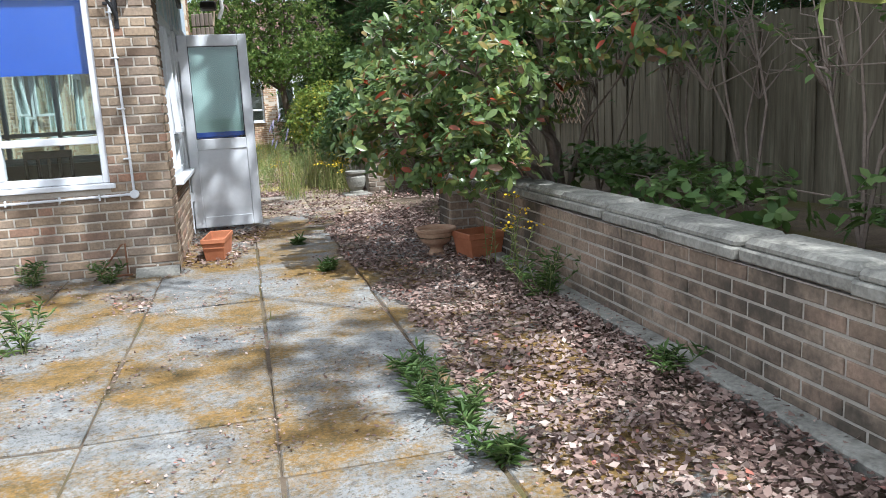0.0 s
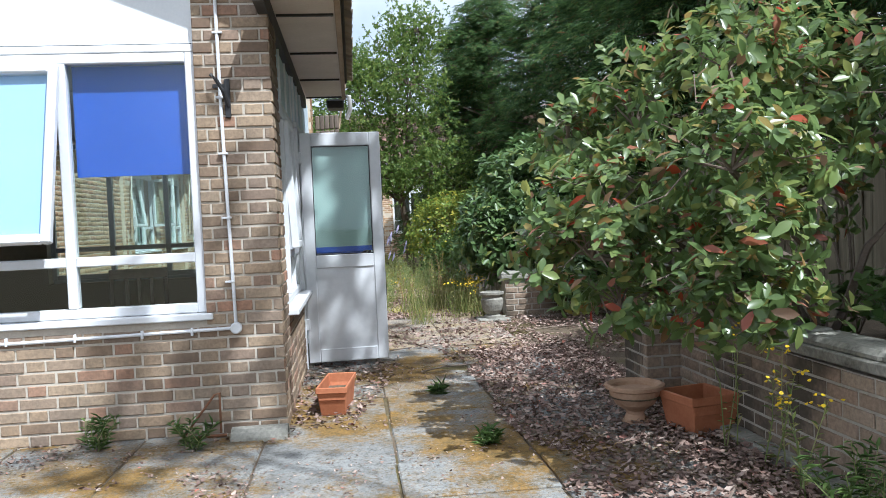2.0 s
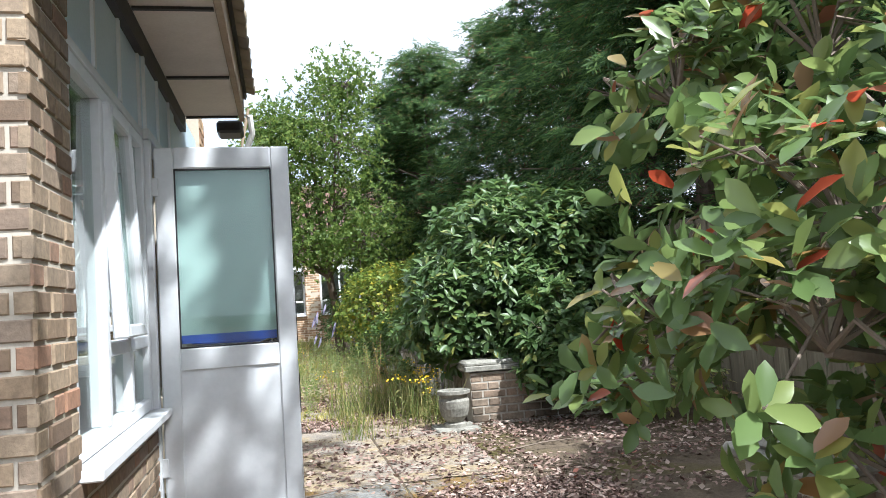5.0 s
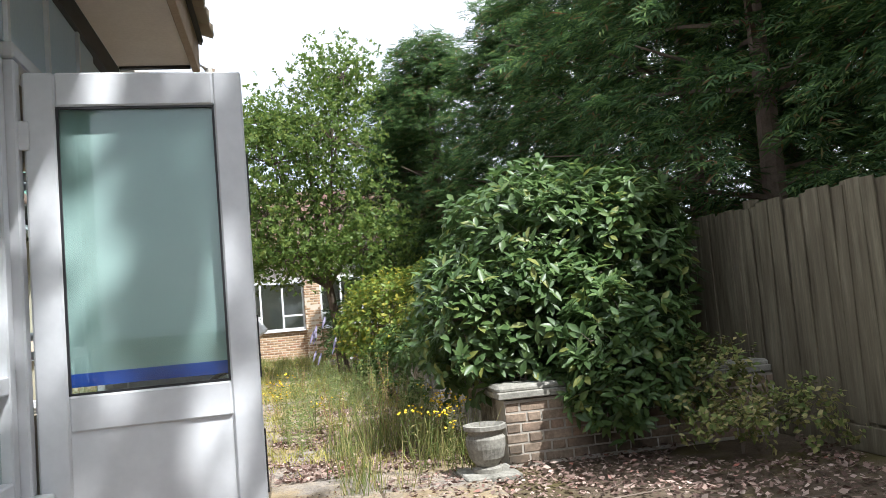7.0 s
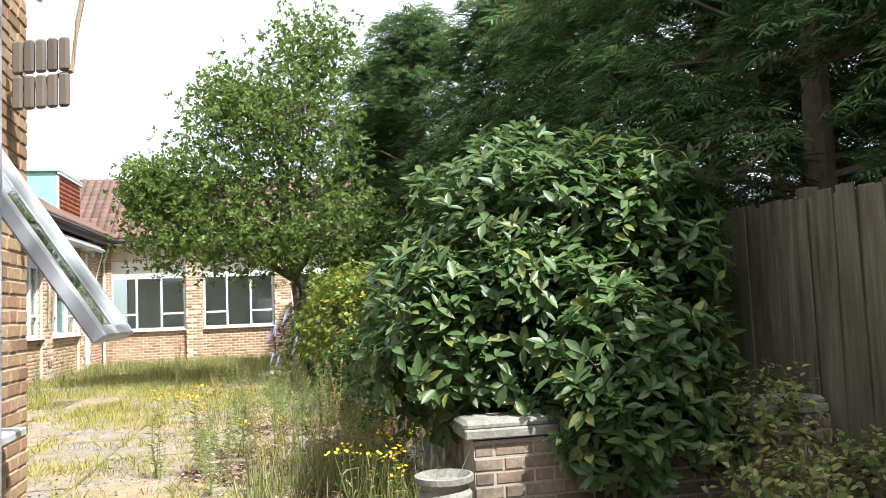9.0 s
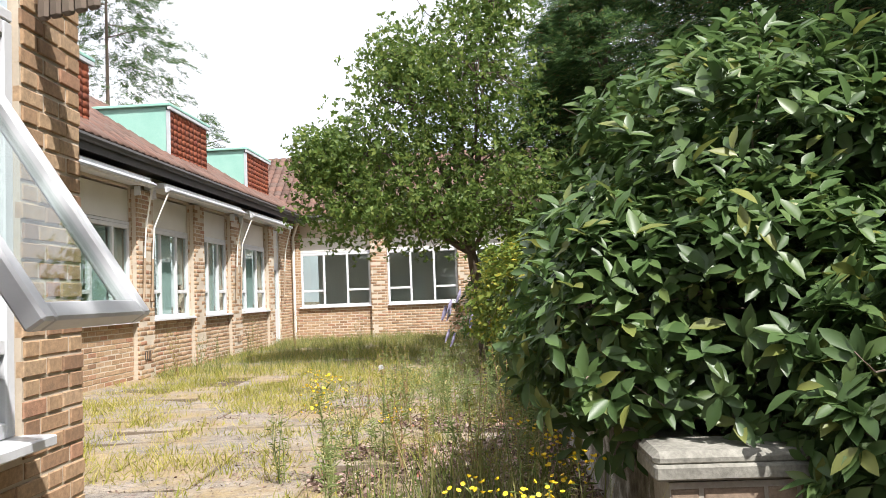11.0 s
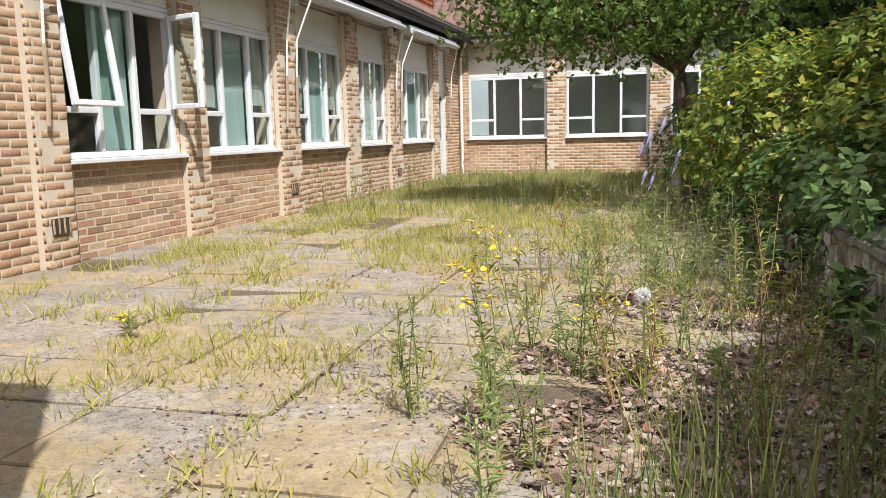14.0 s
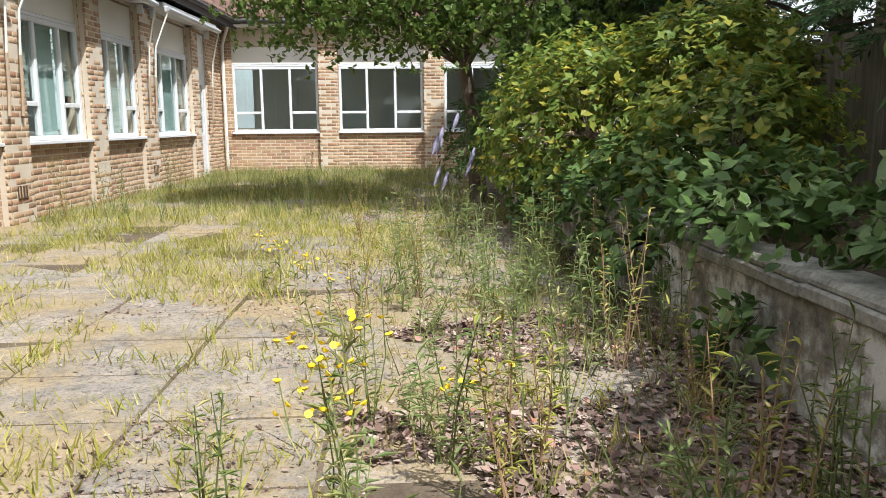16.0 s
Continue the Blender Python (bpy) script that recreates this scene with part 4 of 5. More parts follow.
part("base_slab", boxes((-0.2, 0.2, -0.2, 0.2, -0.05, 0.0), bevel=0.01), STONE, urn2)

# conduit and bracket on the south wall
c = thing("conduit", "white plastic cable conduit with a round junction box", "conduit")
bm = bmesh.new()
tube(bm, [(-0.722, AY - 0.012, 0.66), (-0.745, AY - 0.012, 2.0), (-0.75, AY - 0.012, 3.05)], 0.011, 8)
part("upright", bm, UPVC, c)
part("run", tube(bmesh.new(), [(-4.5, AY - 0.012, 0.64), (-2.0, AY - 0.012, 0.645), (-0.722, AY - 0.012, 0.665)], 0.011, 8), UPVC, c)
jb = lathe([(0.036, 0), (0.036, 0.03), (0.03, 0.036)], 20)
bmesh.ops.transform(jb, matrix=pose(-0.722, AY - 0.001, 0.665, 90, 0, 0), verts=jb.verts)
part("junction_box", jb, UPVC, c)
for z in (0.95, 1.35, 1.75, 2.1, 2.5):
    part("clip", boxes((-0.775, -0.715, AY - 0.026, AY - 0.001, z, z + 0.014), bevel=0.003), UPVC, c)
for x in (-1.0, -1.3, -1.7, -2.1, -2.6):
    part("clip", boxes((x, x + 0.014, AY - 0.026, AY - 0.001, 0.63, 0.68), bevel=0.003), UPVC, c)
br = thing("wall_bracket", "black iron hook bracket screwed to the brick wall", "bracket")
part("plate", boxes((-0.72, -0.685, AY - 0.012, AY - 0.001, 1.98, 2.22), bevel=0.003), BLACK, br)
part("hook", tube(bmesh.new(), [(-0.70, AY - 0.015, 2.05), (-0.72, AY - 0.06, 2.14), (-0.76, AY - 0.07, 2.21), (-0.79, AY - 0.05, 2.24)], 0.013, 6), BLACK, br)
part("arm", boxes((-0.79, -0.72, AY - 0.014, AY - 0.001, 2.165, 2.19), bevel=0.003), BLACK, br)
rod = thing("iron_rod", "rusty bent iron rod leaning on the wall foot", "rod")
part("bar", tube(bmesh.new(), [(-1.05, AY - 0.10, 0.03), (-0.87, AY - 0.06, 0.26), (-0.84, AY - 0.05, 0.27), (-0.84, AY - 0.06, 0.02)], 0.008, 6), RUST, rod)
part("foot_bar", tube(bmesh.new(), [(-1.06, AY - 0.10, 0.012), (-0.80, AY - 0.09, 0.012)], 0.01, 6), RUST, rod)
drain = thing("drain_tile", "half-buried clay ridge tile over a drain", "drain")
bm = bmesh.new()
for k in range(8):
    a0, a1 = math.pi * k / 8, math.pi * (k + 1) / 8
    ring = [[bm.verts.new((-0.76 + y, AY - 0.14 + r * math.cos(a), -0.02 + r * math.sin(a))) for r in (0.09, 0.075)] for y in (0, 0.34) for a in (a0, a1)]
    (a, b), (c2, d2), (e, f), (g2, h2) = ring
    for q in ((a, c2, g2, e), (b, f, h2, d2), (a, b, d2, c2), (e, g2, h2, f)):
        bm.faces.new(q)
bmesh.ops.remove_doubles(bm, verts=bm.verts, dist=0.0005)
part("tile", bm, STONE, drain)

# broken tile hanging at the corner, gutter end
lt = thing("hanging_tiles", "ribbed grey roof tiles dangling from the eaves corner", "roof tile", (-0.40, 12.25, 2.33), -20)
for j in range(2):
    for i in range(5):
        part("tile", boxes((0.02 + i * 0.065, 0.078 + i * 0.065, -0.02, 0.012, 0.19 * j, 0.19 * j + 0.18), bevel=0.012), DARK_TILE, lt)
part("hanger", tube(bmesh.new(), [(-0.03, 0.03, 0.1), (0.33, 0.03, 0.2), (0.37, 0.02, 0.45), (0.45, 0.0, 0.75)], 0.014, 6), TIMBER, lt)
pipe = thing("pipe_stub", "short bent cream downpipe stub at the eaves", "pipe")
part("pipe", tube(bmesh.new(), [(-0.02, 11.06, 2.78), (0.06, 11.10, 2.76), (0.07, 11.12, 2.62), (0.02, 11.14, 2.50)], 0.025, 8), CREAM_PANEL, pipe)
part("gutter_end", boxes((-0.2, 0.0, 11.03, 11.3, 2.62, 2.72), bevel=0.02), DARK, pipe)
# chair in the room
chair = thing("chair", "dark wooden chair behind the window", "chair", (-1.5, 7.75, 0.06), 10)
part("seat", boxes((-0.2, 0.2, -0.2, 0.2, 0.43, 0.46), bevel=0.01), BARK, chair)
for x in (-0.18, 0.18):
    for y in (-0.18, 0.18):
        part("leg", boxes((x - 0.02, x + 0.02, y - 0.02, y + 0.02, 0, 0.43)), BARK, chair)
part("backrest", boxes((-0.2, 0.2, 0.17, 0.2, 0.90, 0.97), *[(x, x + 0.03, 0.17, 0.19, 0.46, 0.9) for x in (-0.2, -0.1, -0.015, 0.07, 0.17)], bevel=0.004), BARK, chair)


# ---- trees and shrubs ----
def conifer(at, height, radius, skirt, label, sprays, seed):
    """A dense hedge conifer: trunk, boughs and a crown of drooping sprays."""
    global rng
    rng = np.random.default_rng(seed)
    t = thing("conifer_tree", label, "tree", (at[0], at[1], -0.03), group="tall conifer hedge")
    tr = bmesh.new()
    tube(tr, [(0, 0, 0), (0.05, 0.02, height * 0.4), (0, 0.05, height * 0.95)], [0.16, 0.11, 0.02], 7)
    part("trunk", tr, BARK, t)
    lb = bmesh.new()
    for k in range(26):
        z = skirt + (height - skirt) * rng.uniform(0, 0.9)
        a = rng.uniform(0, 6.28)
        r = radius * (1 - 0.6 * (z - skirt) / (height - skirt)) * 0.85
        tube(lb, [(0, 0, z - 0.3), (r * 0.5 * math.cos(a), r * 0.5 * math.sin(a), z - 0.1), (r * math.cos(a), r * math.sin(a), z)], [0.04, 0.025, 0.008], 4)
    tagged(part("bough_mass", lb, BARK, t), kind="stuff")
    # boughs of sprays
    nb = sprays // 34
    f = rng.uniform(0, 1, nb) ** 0.85
    z = skirt + (height - skirt) * f
    a = rng.uniform(0, 2 * math.pi, nb)
    shape = (1 - 0.72 * f ** 1.8) * (0.80 + 0.25 * np.sin(3 * a + seed) * np.sin(2.3 * z + seed))
    r = radius * shape * rng.uniform(0.45, 1.08, nb)
    out = np.c_[np.cos(a), np.sin(a), rng.uniform(-0.30, 0.15, nb)]
    tips = np.c_[r * np.cos(a), r * np.sin(a), z]
    n = nb * 34
    q = rng.uniform(0, 1, n) ** 0.7
    o = np.repeat(out, 34, 0)
    side = np.cross(o, (0, 0, 1.0))
    lat = rng.normal(size=n) * 0.20 * (1.15 - q)
    pos = np.repeat(tips, 34, 0) + o * ((q - 0.75) * 0.85)[:, None] + side * lat[:, None] + np.c_[np.zeros(n), np.zeros(n), rng.normal(size=n) * 0.06 - 0.22 * q ** 2]
    along = o + side * (np.sign(lat) * rng.uniform(0.1, 0.9, n))[:, None] + np.c_[np.zeros((n, 2)), rng.uniform(-0.55, 0.05, n)] + 0.2 * rng.normal(size=(n, 3))
    places = frames(pos + np.array([at[0], at[1], 0]), along, np.array([0, 0, 1.0]) + 0.35 * rng.normal(size=(n, 3)), rng.uniform(0.17, 0.31, n))
    v, fc = [], []
    for k, (y, ln, s) in enumerate([(0.05, 0.42, 1), (0.12, 0.42, -1), (0.3, 0.4, 1), (0.38, 0.4, -1), (0.58, 0.34, 1 if sprays % 2 else -1), (0.2, 0.8, 0)]):
        b = len(v)
        dx, dy = (s * 0.72, 0.69) if s else (0, 1)
        w = 0.04
        v += [(0, y, 0), (dx * ln * 0.5 + dy * w, y + dy * ln * 0.5 - dx * w, 0.01), (dx * ln, y + dy * ln, -0.05), (dx * ln * 0.5 - dy * w, y + dy * ln * 0.5 + dx * w, 0.01)]
        fc.append((b, b + 1, b + 2, b + 3))
    cloud("crown", v, fc, places, CONIFER_LEAF, t)
    return t


HEDGE = [(5.9, -5.5, 8.0, 2.2, 1.2), (5.8, -2.5, 8.6, 2.5, 1.6), (5.6, 0.6, 8.2, 2.9, 1.4), (5.8, 3.2, 7.6, 2.5, 1.55), (5.8, 5.6, 7.6, 2.7, 1.6), (6.4, 8.2, 8.0, 2.6, 1.25), (6.3, 10.9, 8.2, 2.7, 1.25), (5.5, 13.6, 8.0, 2.6, 1.9), (7.0, 12.4, 8.0, 2.6, 0.5), (7.2, 15.6, 8.2, 2.6, 0.5), (6.0, 16.0, 8.0, 2.7, 2.0), (5.7, 18.4, 8.0, 2.6, 1.8), (5.2, 20.9, 7.2, 2.5, 1.6), (4.0, 23.6, 7.6, 2.4, 1.2), (3.6, 25.8, 7.2, 2.4, 0.4), (4.2, 28.0, 7.2, 2.4, 0.4)]
for i, (x, y, h, r, s) in enumerate(HEDGE):
    conifer((x, y), h, r, s, "tall dark green conifer in an unclipped hedge", 14000 if 3 < y < 26 else 5000, 20 + i)
for i, y in enumerate((0.0, 3.6, 7.2, 10.8, 14.4, 18.0, 21.6, 25.2)):
    conifer((8.3, y), 9.0 - 0.2 * (i % 3), 2.6, 0.3, "tall dark conifer in the back row of the hedge", 3200, 50 + i)
conifer((-15.9, 46.5), 23.0, 6.0, 2.0, "tall dark conifer rising behind the roofs", 42000, 77)
conifer((-12.9, 52.0), 11.6, 3.0, 2.0, "smaller conifer behind the far roofs", 5000, 78)


def limbs(bm, base, ends, r0, r1, sag=0.1):
    for e in ends:
        b, e = Vector(base), Vector(e)
        mid1 = b.lerp(e, 0.35) + Vector((random.uniform(-0.12, 0.12), random.uniform(-0.12, 0.12), 0.10 + sag))
        mid2 = b.lerp(e, 0.7) + Vector((random.uniform(-0.1, 0.1), random.uniform(-0.1, 0.1), sag))
        tube(bm, [b, mid1, mid2, e], [r0, r0 * 0.7, r0 * 0.4, r1], 5)


def shrub(name, label, category, base, lobes, tips_n, count, size, leaf, material, up=0.7, seed=1, spread=0.9, inner=0.75, stem=0.03, twig=TWIG):
    """A leafy shrub: limbs to its lobes and whorls of leaves near their surface. lobes: (x, y, z, rx, ry, rz)."""
    global rng
    rng = np.random.default_rng(seed)
    t = thing(name, label, category, (base[0], base[1], base[2]))
    bm = bmesh.new()
    tips, ax = [], []
    total = sum(l[3] * l[4] + l[4] * l[5] + l[3] * l[5] for l in lobes)
    for l in lobes:
        n = int(tips_n * (l[3] * l[4] + l[4] * l[5] + l[3] * l[5]) / total)
        d = unit(n)
        d[:, 2] = np.where(d[:, 2] < -0.55, -d[:, 2], d[:, 2])
        d /= np.linalg.norm(d, axis=1, keepdims=True)
        k = rng.uniform(inner, 1.06, (n, 1))
        c, r = np.array(l[:3]), np.array(l[3:])
        tips.append(c + d * r * k)
        a = d / r
        ax.append(a / np.linalg.norm(a, axis=1, keepdims=True) + np.array([0, 0, up]) + 0.35 * rng.normal(size=(n, 3)))
        o = Vector(l[:3])
        limbs(bm, (0, 0, 0), [o - Vector(base)], stem, stem * 0.5)
        pick = rng.choice(n, min(n, 10), replace=False)
        limbs(bm, o - Vector(base), [Vector(tips[-1][q]) - Vector(base) for q in pick], stem * 0.26, 0.003, 0.0)
    tips, ax = np.concatenate(tips), np.concatenate(ax)
    tagged(part("branch_mass", bm, twig, t), kind="stuff")
    v, f = leaf
    cloud("leaves", v, f, whorls(tips, ax, count, size, spread), material, t)
    return t


def oval_leaf(width, widest, droop=0.14, fold=0.06):
    """A leaf with rounded sides and a short tip, folded along its midrib."""
    w = width / 2
    side = [(w * 0.55, 0.18, fold), (w, widest, fold - droop * 0.25), (w * 0.7, (1 + widest) / 2, fold * 0.6 - droop * 0.6)]
    v = [(0, 0, 0)] + side + [(0, 1, -droop)] + [(-x, y, z) for x, y, z in reversed(side)] + [(0, widest, -droop * 0.25)]
    return v, [(0, 1, 2, 8), (8, 2, 3, 4), (0, 8, 6, 7), (8, 4, 5, 6)]


BROAD = oval_leaf(0.46, 0.62)
LAUREL = oval_leaf(0.40, 0.5, 0.2, 0.07)
SMALL = diamond(0.6, 0.1)
shrub("laurel_bush", "large spotted laurel with glossy green leaves over the wall", "bush", (3.0, 13.4, 0.35), [(2.75, 13.15, 1.45, 1.05, 0.95, 1.0), (3.0, 12.05, 0.72, 0.62, 0.35, 0.6), (2.75, 11.95, 0.5, 0.35, 0.25, 0.42), (3.1, 11.92, 0.40, 0.42, 0.25, 0.40), (2.95, 11.95, 0.55, 0.45, 0.3, 0.5), (1.95, 12.75, 1.0, 0.5, 0.55, 0.6), (3.35, 13.3, 1.1, 0.85, 0.95, 1.2), (2.2, 13.2, 1.0, 0.75, 0.85, 0.75), (2.75, 12.6, 0.85, 0.9, 0.6, 0.6), (2.95, 14.2, 1.3, 1.2, 0.9, 0.9), (3.2, 12.5, 0.65, 0.5, 0.5, 0.5), (2.05, 13.2, 0.62, 0.35, 0.6, 0.42), (3.35, 12.95, 1.5, 0.72, 0.75, 0.85), (2.6, 12.55, 1.15, 0.85, 0.45, 0.5)], 3700, 7, 0.128, LAUREL, LAUREL_LEAF, 0.8, 3, 0.8)
shrub("photinia_bush", "leggy photinia with green leaves and some red ones", "bush", (2.75, 6.3, 0.38), [(1.45, 6.2, 1.30, 0.50, 0.55, 0.45), (1.75, 6.6, 1.8, 0.45, 0.5, 0.5), (2.0, 5.9, 2.0, 0.5, 0.5, 0.4), (1.75, 5.4, 1.45, 0.45, 0.5, 0.45), (2.5, 6.1, 1.75, 0.6, 0.6, 0.6), (1.45, 6.1, 0.78, 0.38, 0.45, 0.25), (1.8, 5.3, 0.85, 0.35, 0.4, 0.25), (2.7, 6.7, 2.3, 0.45, 0.5, 0.4), (1.15, 6.45, 1.1, 0.28, 0.3, 0.2), (1.27, 7.0, 0.86, 0.32, 0.28, 0.12), (1.38, 6.75, 1.72, 0.3, 0.35, 0.3), (2.9, 5.3, 1.7, 0.6, 0.6, 0.5), (1.58, 5.25, 0.82, 0.32, 0.40, 0.34), (1.72, 5.2, 1.15, 0.34, 0.38, 0.28), (1.3, 6.1, 1.05, 0.42, 0.5, 0.35), (1.9, 6.2, 1.0, 0.5, 0.5, 0.35), (2.3, 6.0, 1.25, 0.5, 0.5, 0.4)], 1300, 7, 0.095, BROAD, PHOTINIA_LEAF, 0.5, 5, 0.8, 0.5, 0.032)
shrub("photinia_bush", "young photinia shoot with red and green leaves above the wall", "bush", (2.75, 1.5, 0.38), [(1.62, 1.80, 1.52, 0.26, 0.22, 0.10), (2.0, 1.9, 1.62, 0.3, 0.3, 0.14), (2.4, 1.7, 1.6, 0.35, 0.35, 0.2)], 26, 6, 0.125, BROAD, PHOTINIA_LEAF, 0.4, 6, 0.8, 0.5, 0.012)
shrub("flowering_shrub", "broad shrub with yellowing leaves and yellow flowers", "bush", (2.6, 19.4, 0.35), [(2.2, 19.6, 1.0, 0.95, 1.3, 0.95), (1.95, 21.0, 0.85, 0.65, 1.0, 0.85), (3.0, 18.8, 1.15, 1.0, 1.2, 0.95), (2.7, 17.6, 0.85, 0.75, 0.8, 0.7), (3.6, 20.0, 1.2, 0.9, 1.0, 0.9)], 2300, 7, 0.09, diamond(0.6, 0.15), YELLOW_LEAF, 0.7, 8, 0.9)
shrub("shade_shrub", "small weedy shrub with tiny pale flowers under the fence", "bush", (3.6, 11.6, -0.03), [(3.6, 11.8, 0.42, 0.5, 0.45, 0.45), (3.95, 11.3, 0.24, 0.35, 0.4, 0.30), (3.4, 11.4, 0.2, 0.4, 0.4, 0.25)], 420, 6, 0.055, SMALL, WEED_LEAF, 0.6, 9, 0.9, 0.4, 0.01)
shrub("bramble", "low green bramble growing behind the garden wall", "bush", (3.2, 5.0, 0.38), [(3.0, 4.6, 0.6, 0.55, 0.9, 0.25), (3.3, 2.9, 0.62, 0.6, 0.8, 0.28), (2.9, 6.0, 0.65, 0.4, 0.6, 0.3), (3.6, 6.3, 0.6, 0.5, 0.8, 0.3)], 320, 5, 0.10, blade_leaf(0.62, 0.1, 0.05), BRAMBLE_LEAF, 0.9, 10, 0.9, 0.4, 0.01)
shrub("bramble", "green bramble spilling over the rendered wall", "bush", (2.6, 16.6, 0.38), [(2.35, 16.4, 0.7, 0.55, 0.9, 0.35), (2.25, 17.6, 0.75, 0.6, 0.7, 0.4), (2.5, 15.2, 0.65, 0.5, 0.6, 0.3), (1.85, 18.6, 0.5, 0.35, 0.7, 0.4), (1.8, 20.0, 0.4, 0.35, 0.8, 0.4), (1.85, 17.2, 0.3, 0.3, 0.6, 0.3), (1.9, 15.6, 0.22, 0.16, 0.4, 0.22), (2.0, 16.2, 0.62, 0.3, 0.8, 0.2)], 860, 5, 0.09, blade_leaf(0.62, 0.1, 0.05), BRAMBLE_LEAF, 0.9, 11, 0.9, 0.4, 0.01)
shrub("buddleia", "grey-green buddleia with drooping purple flower spikes", "bush", (1.55, 22.6, -0.03), [(1.45, 22.4, 0.75, 0.5, 0.6, 0.6)], 160, 6, 0.10, diamond(0.25, 0.25), BRAMBLE_LEAF, 0.5, 12, 0.9, 0.4, 0.012)

# bare shrubs behind the wall
for bx, by, bh in ((3.35, 6.9, 1.0), (3.55, 4.9, 1.05), (3.3, 3.6, 0.85), (3.7, 5.9, 1.1)):
    bare = thing("bare_shrub", "thin bare branching shrub in front of the fence", "bush", (bx, by, 0.38), group="bare shrubs")
    bm = bmesh.new()
    stems = [Vector((random.uniform(-0.4, 0.4), random.uniform(-0.5, 0.5), random.uniform(1.4, 2.0))) * bh for _ in range(4)]
    limbs(bm, (0, 0, 0), stems, 0.014, 0.004, 0.0)
    ends = []
    for q in stems:
        twigs = [q * random.uniform(0.6, 0.95) + Vector((random.uniform(-0.5, 0.5), random.uniform(-0.5, 0.5), random.uniform(-0.1, 0.4))) for _ in range(6)]
        limbs(bm, q * 0.55, twigs, 0.008, 0.002, 0.0)
        ends += [(bx + e.x, by + e.y, 0.38 + e.z) for e in twigs]
    tagged(part("branch_mass", bm, TWIG, bare), kind="stuff")
    ends = np.array(ends)
    cloud("leaves", *blade_leaf(0.45, 0.15, 0.05), whorls(ends, np.tile((0, 0, 1.0), (len(ends), 1)) + 0.5 * unit(len(ends)), 3, 0.09, 0.8), BRAMBLE_LEAF, bare)


def leafy_tree(at, lobes, leaves, size, label, seed):
    global rng
    rng = np.random.default_rng(seed)
    t = thing("tree", label, "tree", (*at, -0.03))
    bm = bmesh.new()
    tube(bm, [(0, 0, 0), (-0.1, -0.05, 1.2), (-0.3, -0.2, 2.6), (-0.5, -0.3, 5.0)], [0.13, 0.10, 0.07, 0.02], 8)
    part("trunk", bm, BARK, t)
    lb = bmesh.new()
    tips, ax = [], []
    for l in lobes:
        n = int(leaves / 6 / len(lobes))
        d = unit(n)
        c, r = np.array(l[:3]), np.array(l[3:])
        p = c + d * r * rng.uniform(0.15, 1.0, (n, 1)) ** 0.6 * rng.choice([1.0, 1.0, 1.15, 1.35], (n, 1))
        tips.append(p)
        ax.append(d + np.array([0, 0, -0.1]) + 0.6 * rng.normal(size=(n, 3)))
        rel = Vector(c) - Vector((*at, -0.03))
        limbs(lb, (-0.2, -0.12, 1.9), [rel], 0.05, 0.02)
        limbs(lb, rel, [Vector(p[q]) - Vector((*at, -0.03)) for q in range(0, n, max(1, n // 14))], 0.018, 0.004, 0.0)
    tagged(part("limb_mass", lb, BARK, t), kind="stuff")
    cloud("crown", *SMALL, whorls(np.concatenate(tips), np.concatenate(ax), 6, size, 0.8, 0.6), TREE_LEAF, t)
    return t


leafy_tree((1.6, 23.6), [(0.2, 22.9, 3.4, 1.3, 1.4, 1.0), (-0.7, 23.2, 2.8, 1.1, 1.3, 0.8), (0.5, 23.2, 4.6, 1.3, 1.4, 1.1), (1.3, 23.6, 5.6, 1.2, 1.4, 1.1), (1.6, 22.6, 3.4, 1.4, 1.3, 1.3), (-0.5, 23.6, 3.8, 1.0, 1.3, 0.9), (0.7, 22.4, 2.5, 1.4, 1.2, 0.6), (1.6, 22.2, 4.8, 1.1, 1.1, 1.1), (-1.2, 22.9, 3.6, 0.6, 0.9, 0.6), (0.2, 23.4, 5.4, 0.8, 1.0, 0.7), (1.9, 22.8, 6.3, 0.9, 1.0, 0.8), (2.2, 21.8, 2.6, 1.2, 1.0, 1.0)], 46000, 0.095, "spreading leafy tree over the courtyard corner", 31)
# Added out of view: sparse high crown that dapples wall, door and paving.
leafy_tree((6.8, -0.8), [(4.2, -0.8, 8.6, 1.0, 1.0, 0.7), (2.4, 2.2, 8.6, 0.8, 0.9, 0.6), (2.9, 5.2, 8.6, 0.9, 0.9, 0.6), (3.8, 4.4, 8.4, 0.9, 0.8, 0.7), (3.5, 6.6, 8.7, 0.9, 1.0, 0.6), (2.4, 6.9, 8.9, 0.7, 0.8, 0.5)], 5400, 0.15, "unseen leafy tree added to dapple the path with shade", 33)

# buddleia spikes
for i in range(9):
    s = thing("buddleia_flower", "drooping purple flower spike", "flower", (1.15 + 0.08 * random.uniform(-3, 3), 22.0 + 0.1 * random.uniform(-3, 4), 0.55 + 0.12 * random.uniform(-2, 4)), group="buddleia flowers")
    part("spike", tube(bmesh.new(), [(0, 0, 0.22), (-0.03, -0.03, 0.12), (-0.08, -0.06, 0.0)], [0.012, 0.03, 0.008], 6), PURPLE, s)


# ---- weeds, grass and litter ----
def scatter_xy(n, x0, x1, y0, y1, keep):
    p = np.c_[rng.uniform(x0, x1, n), rng.uniform(y0, y1, n)]
    return p[keep(p[:, 0], p[:, 1])]


def patchy(x, y, scale, shift):
    return np.array([noise.noise((a * scale + shift, b * scale, shift)) for a, b in zip(x, y)])


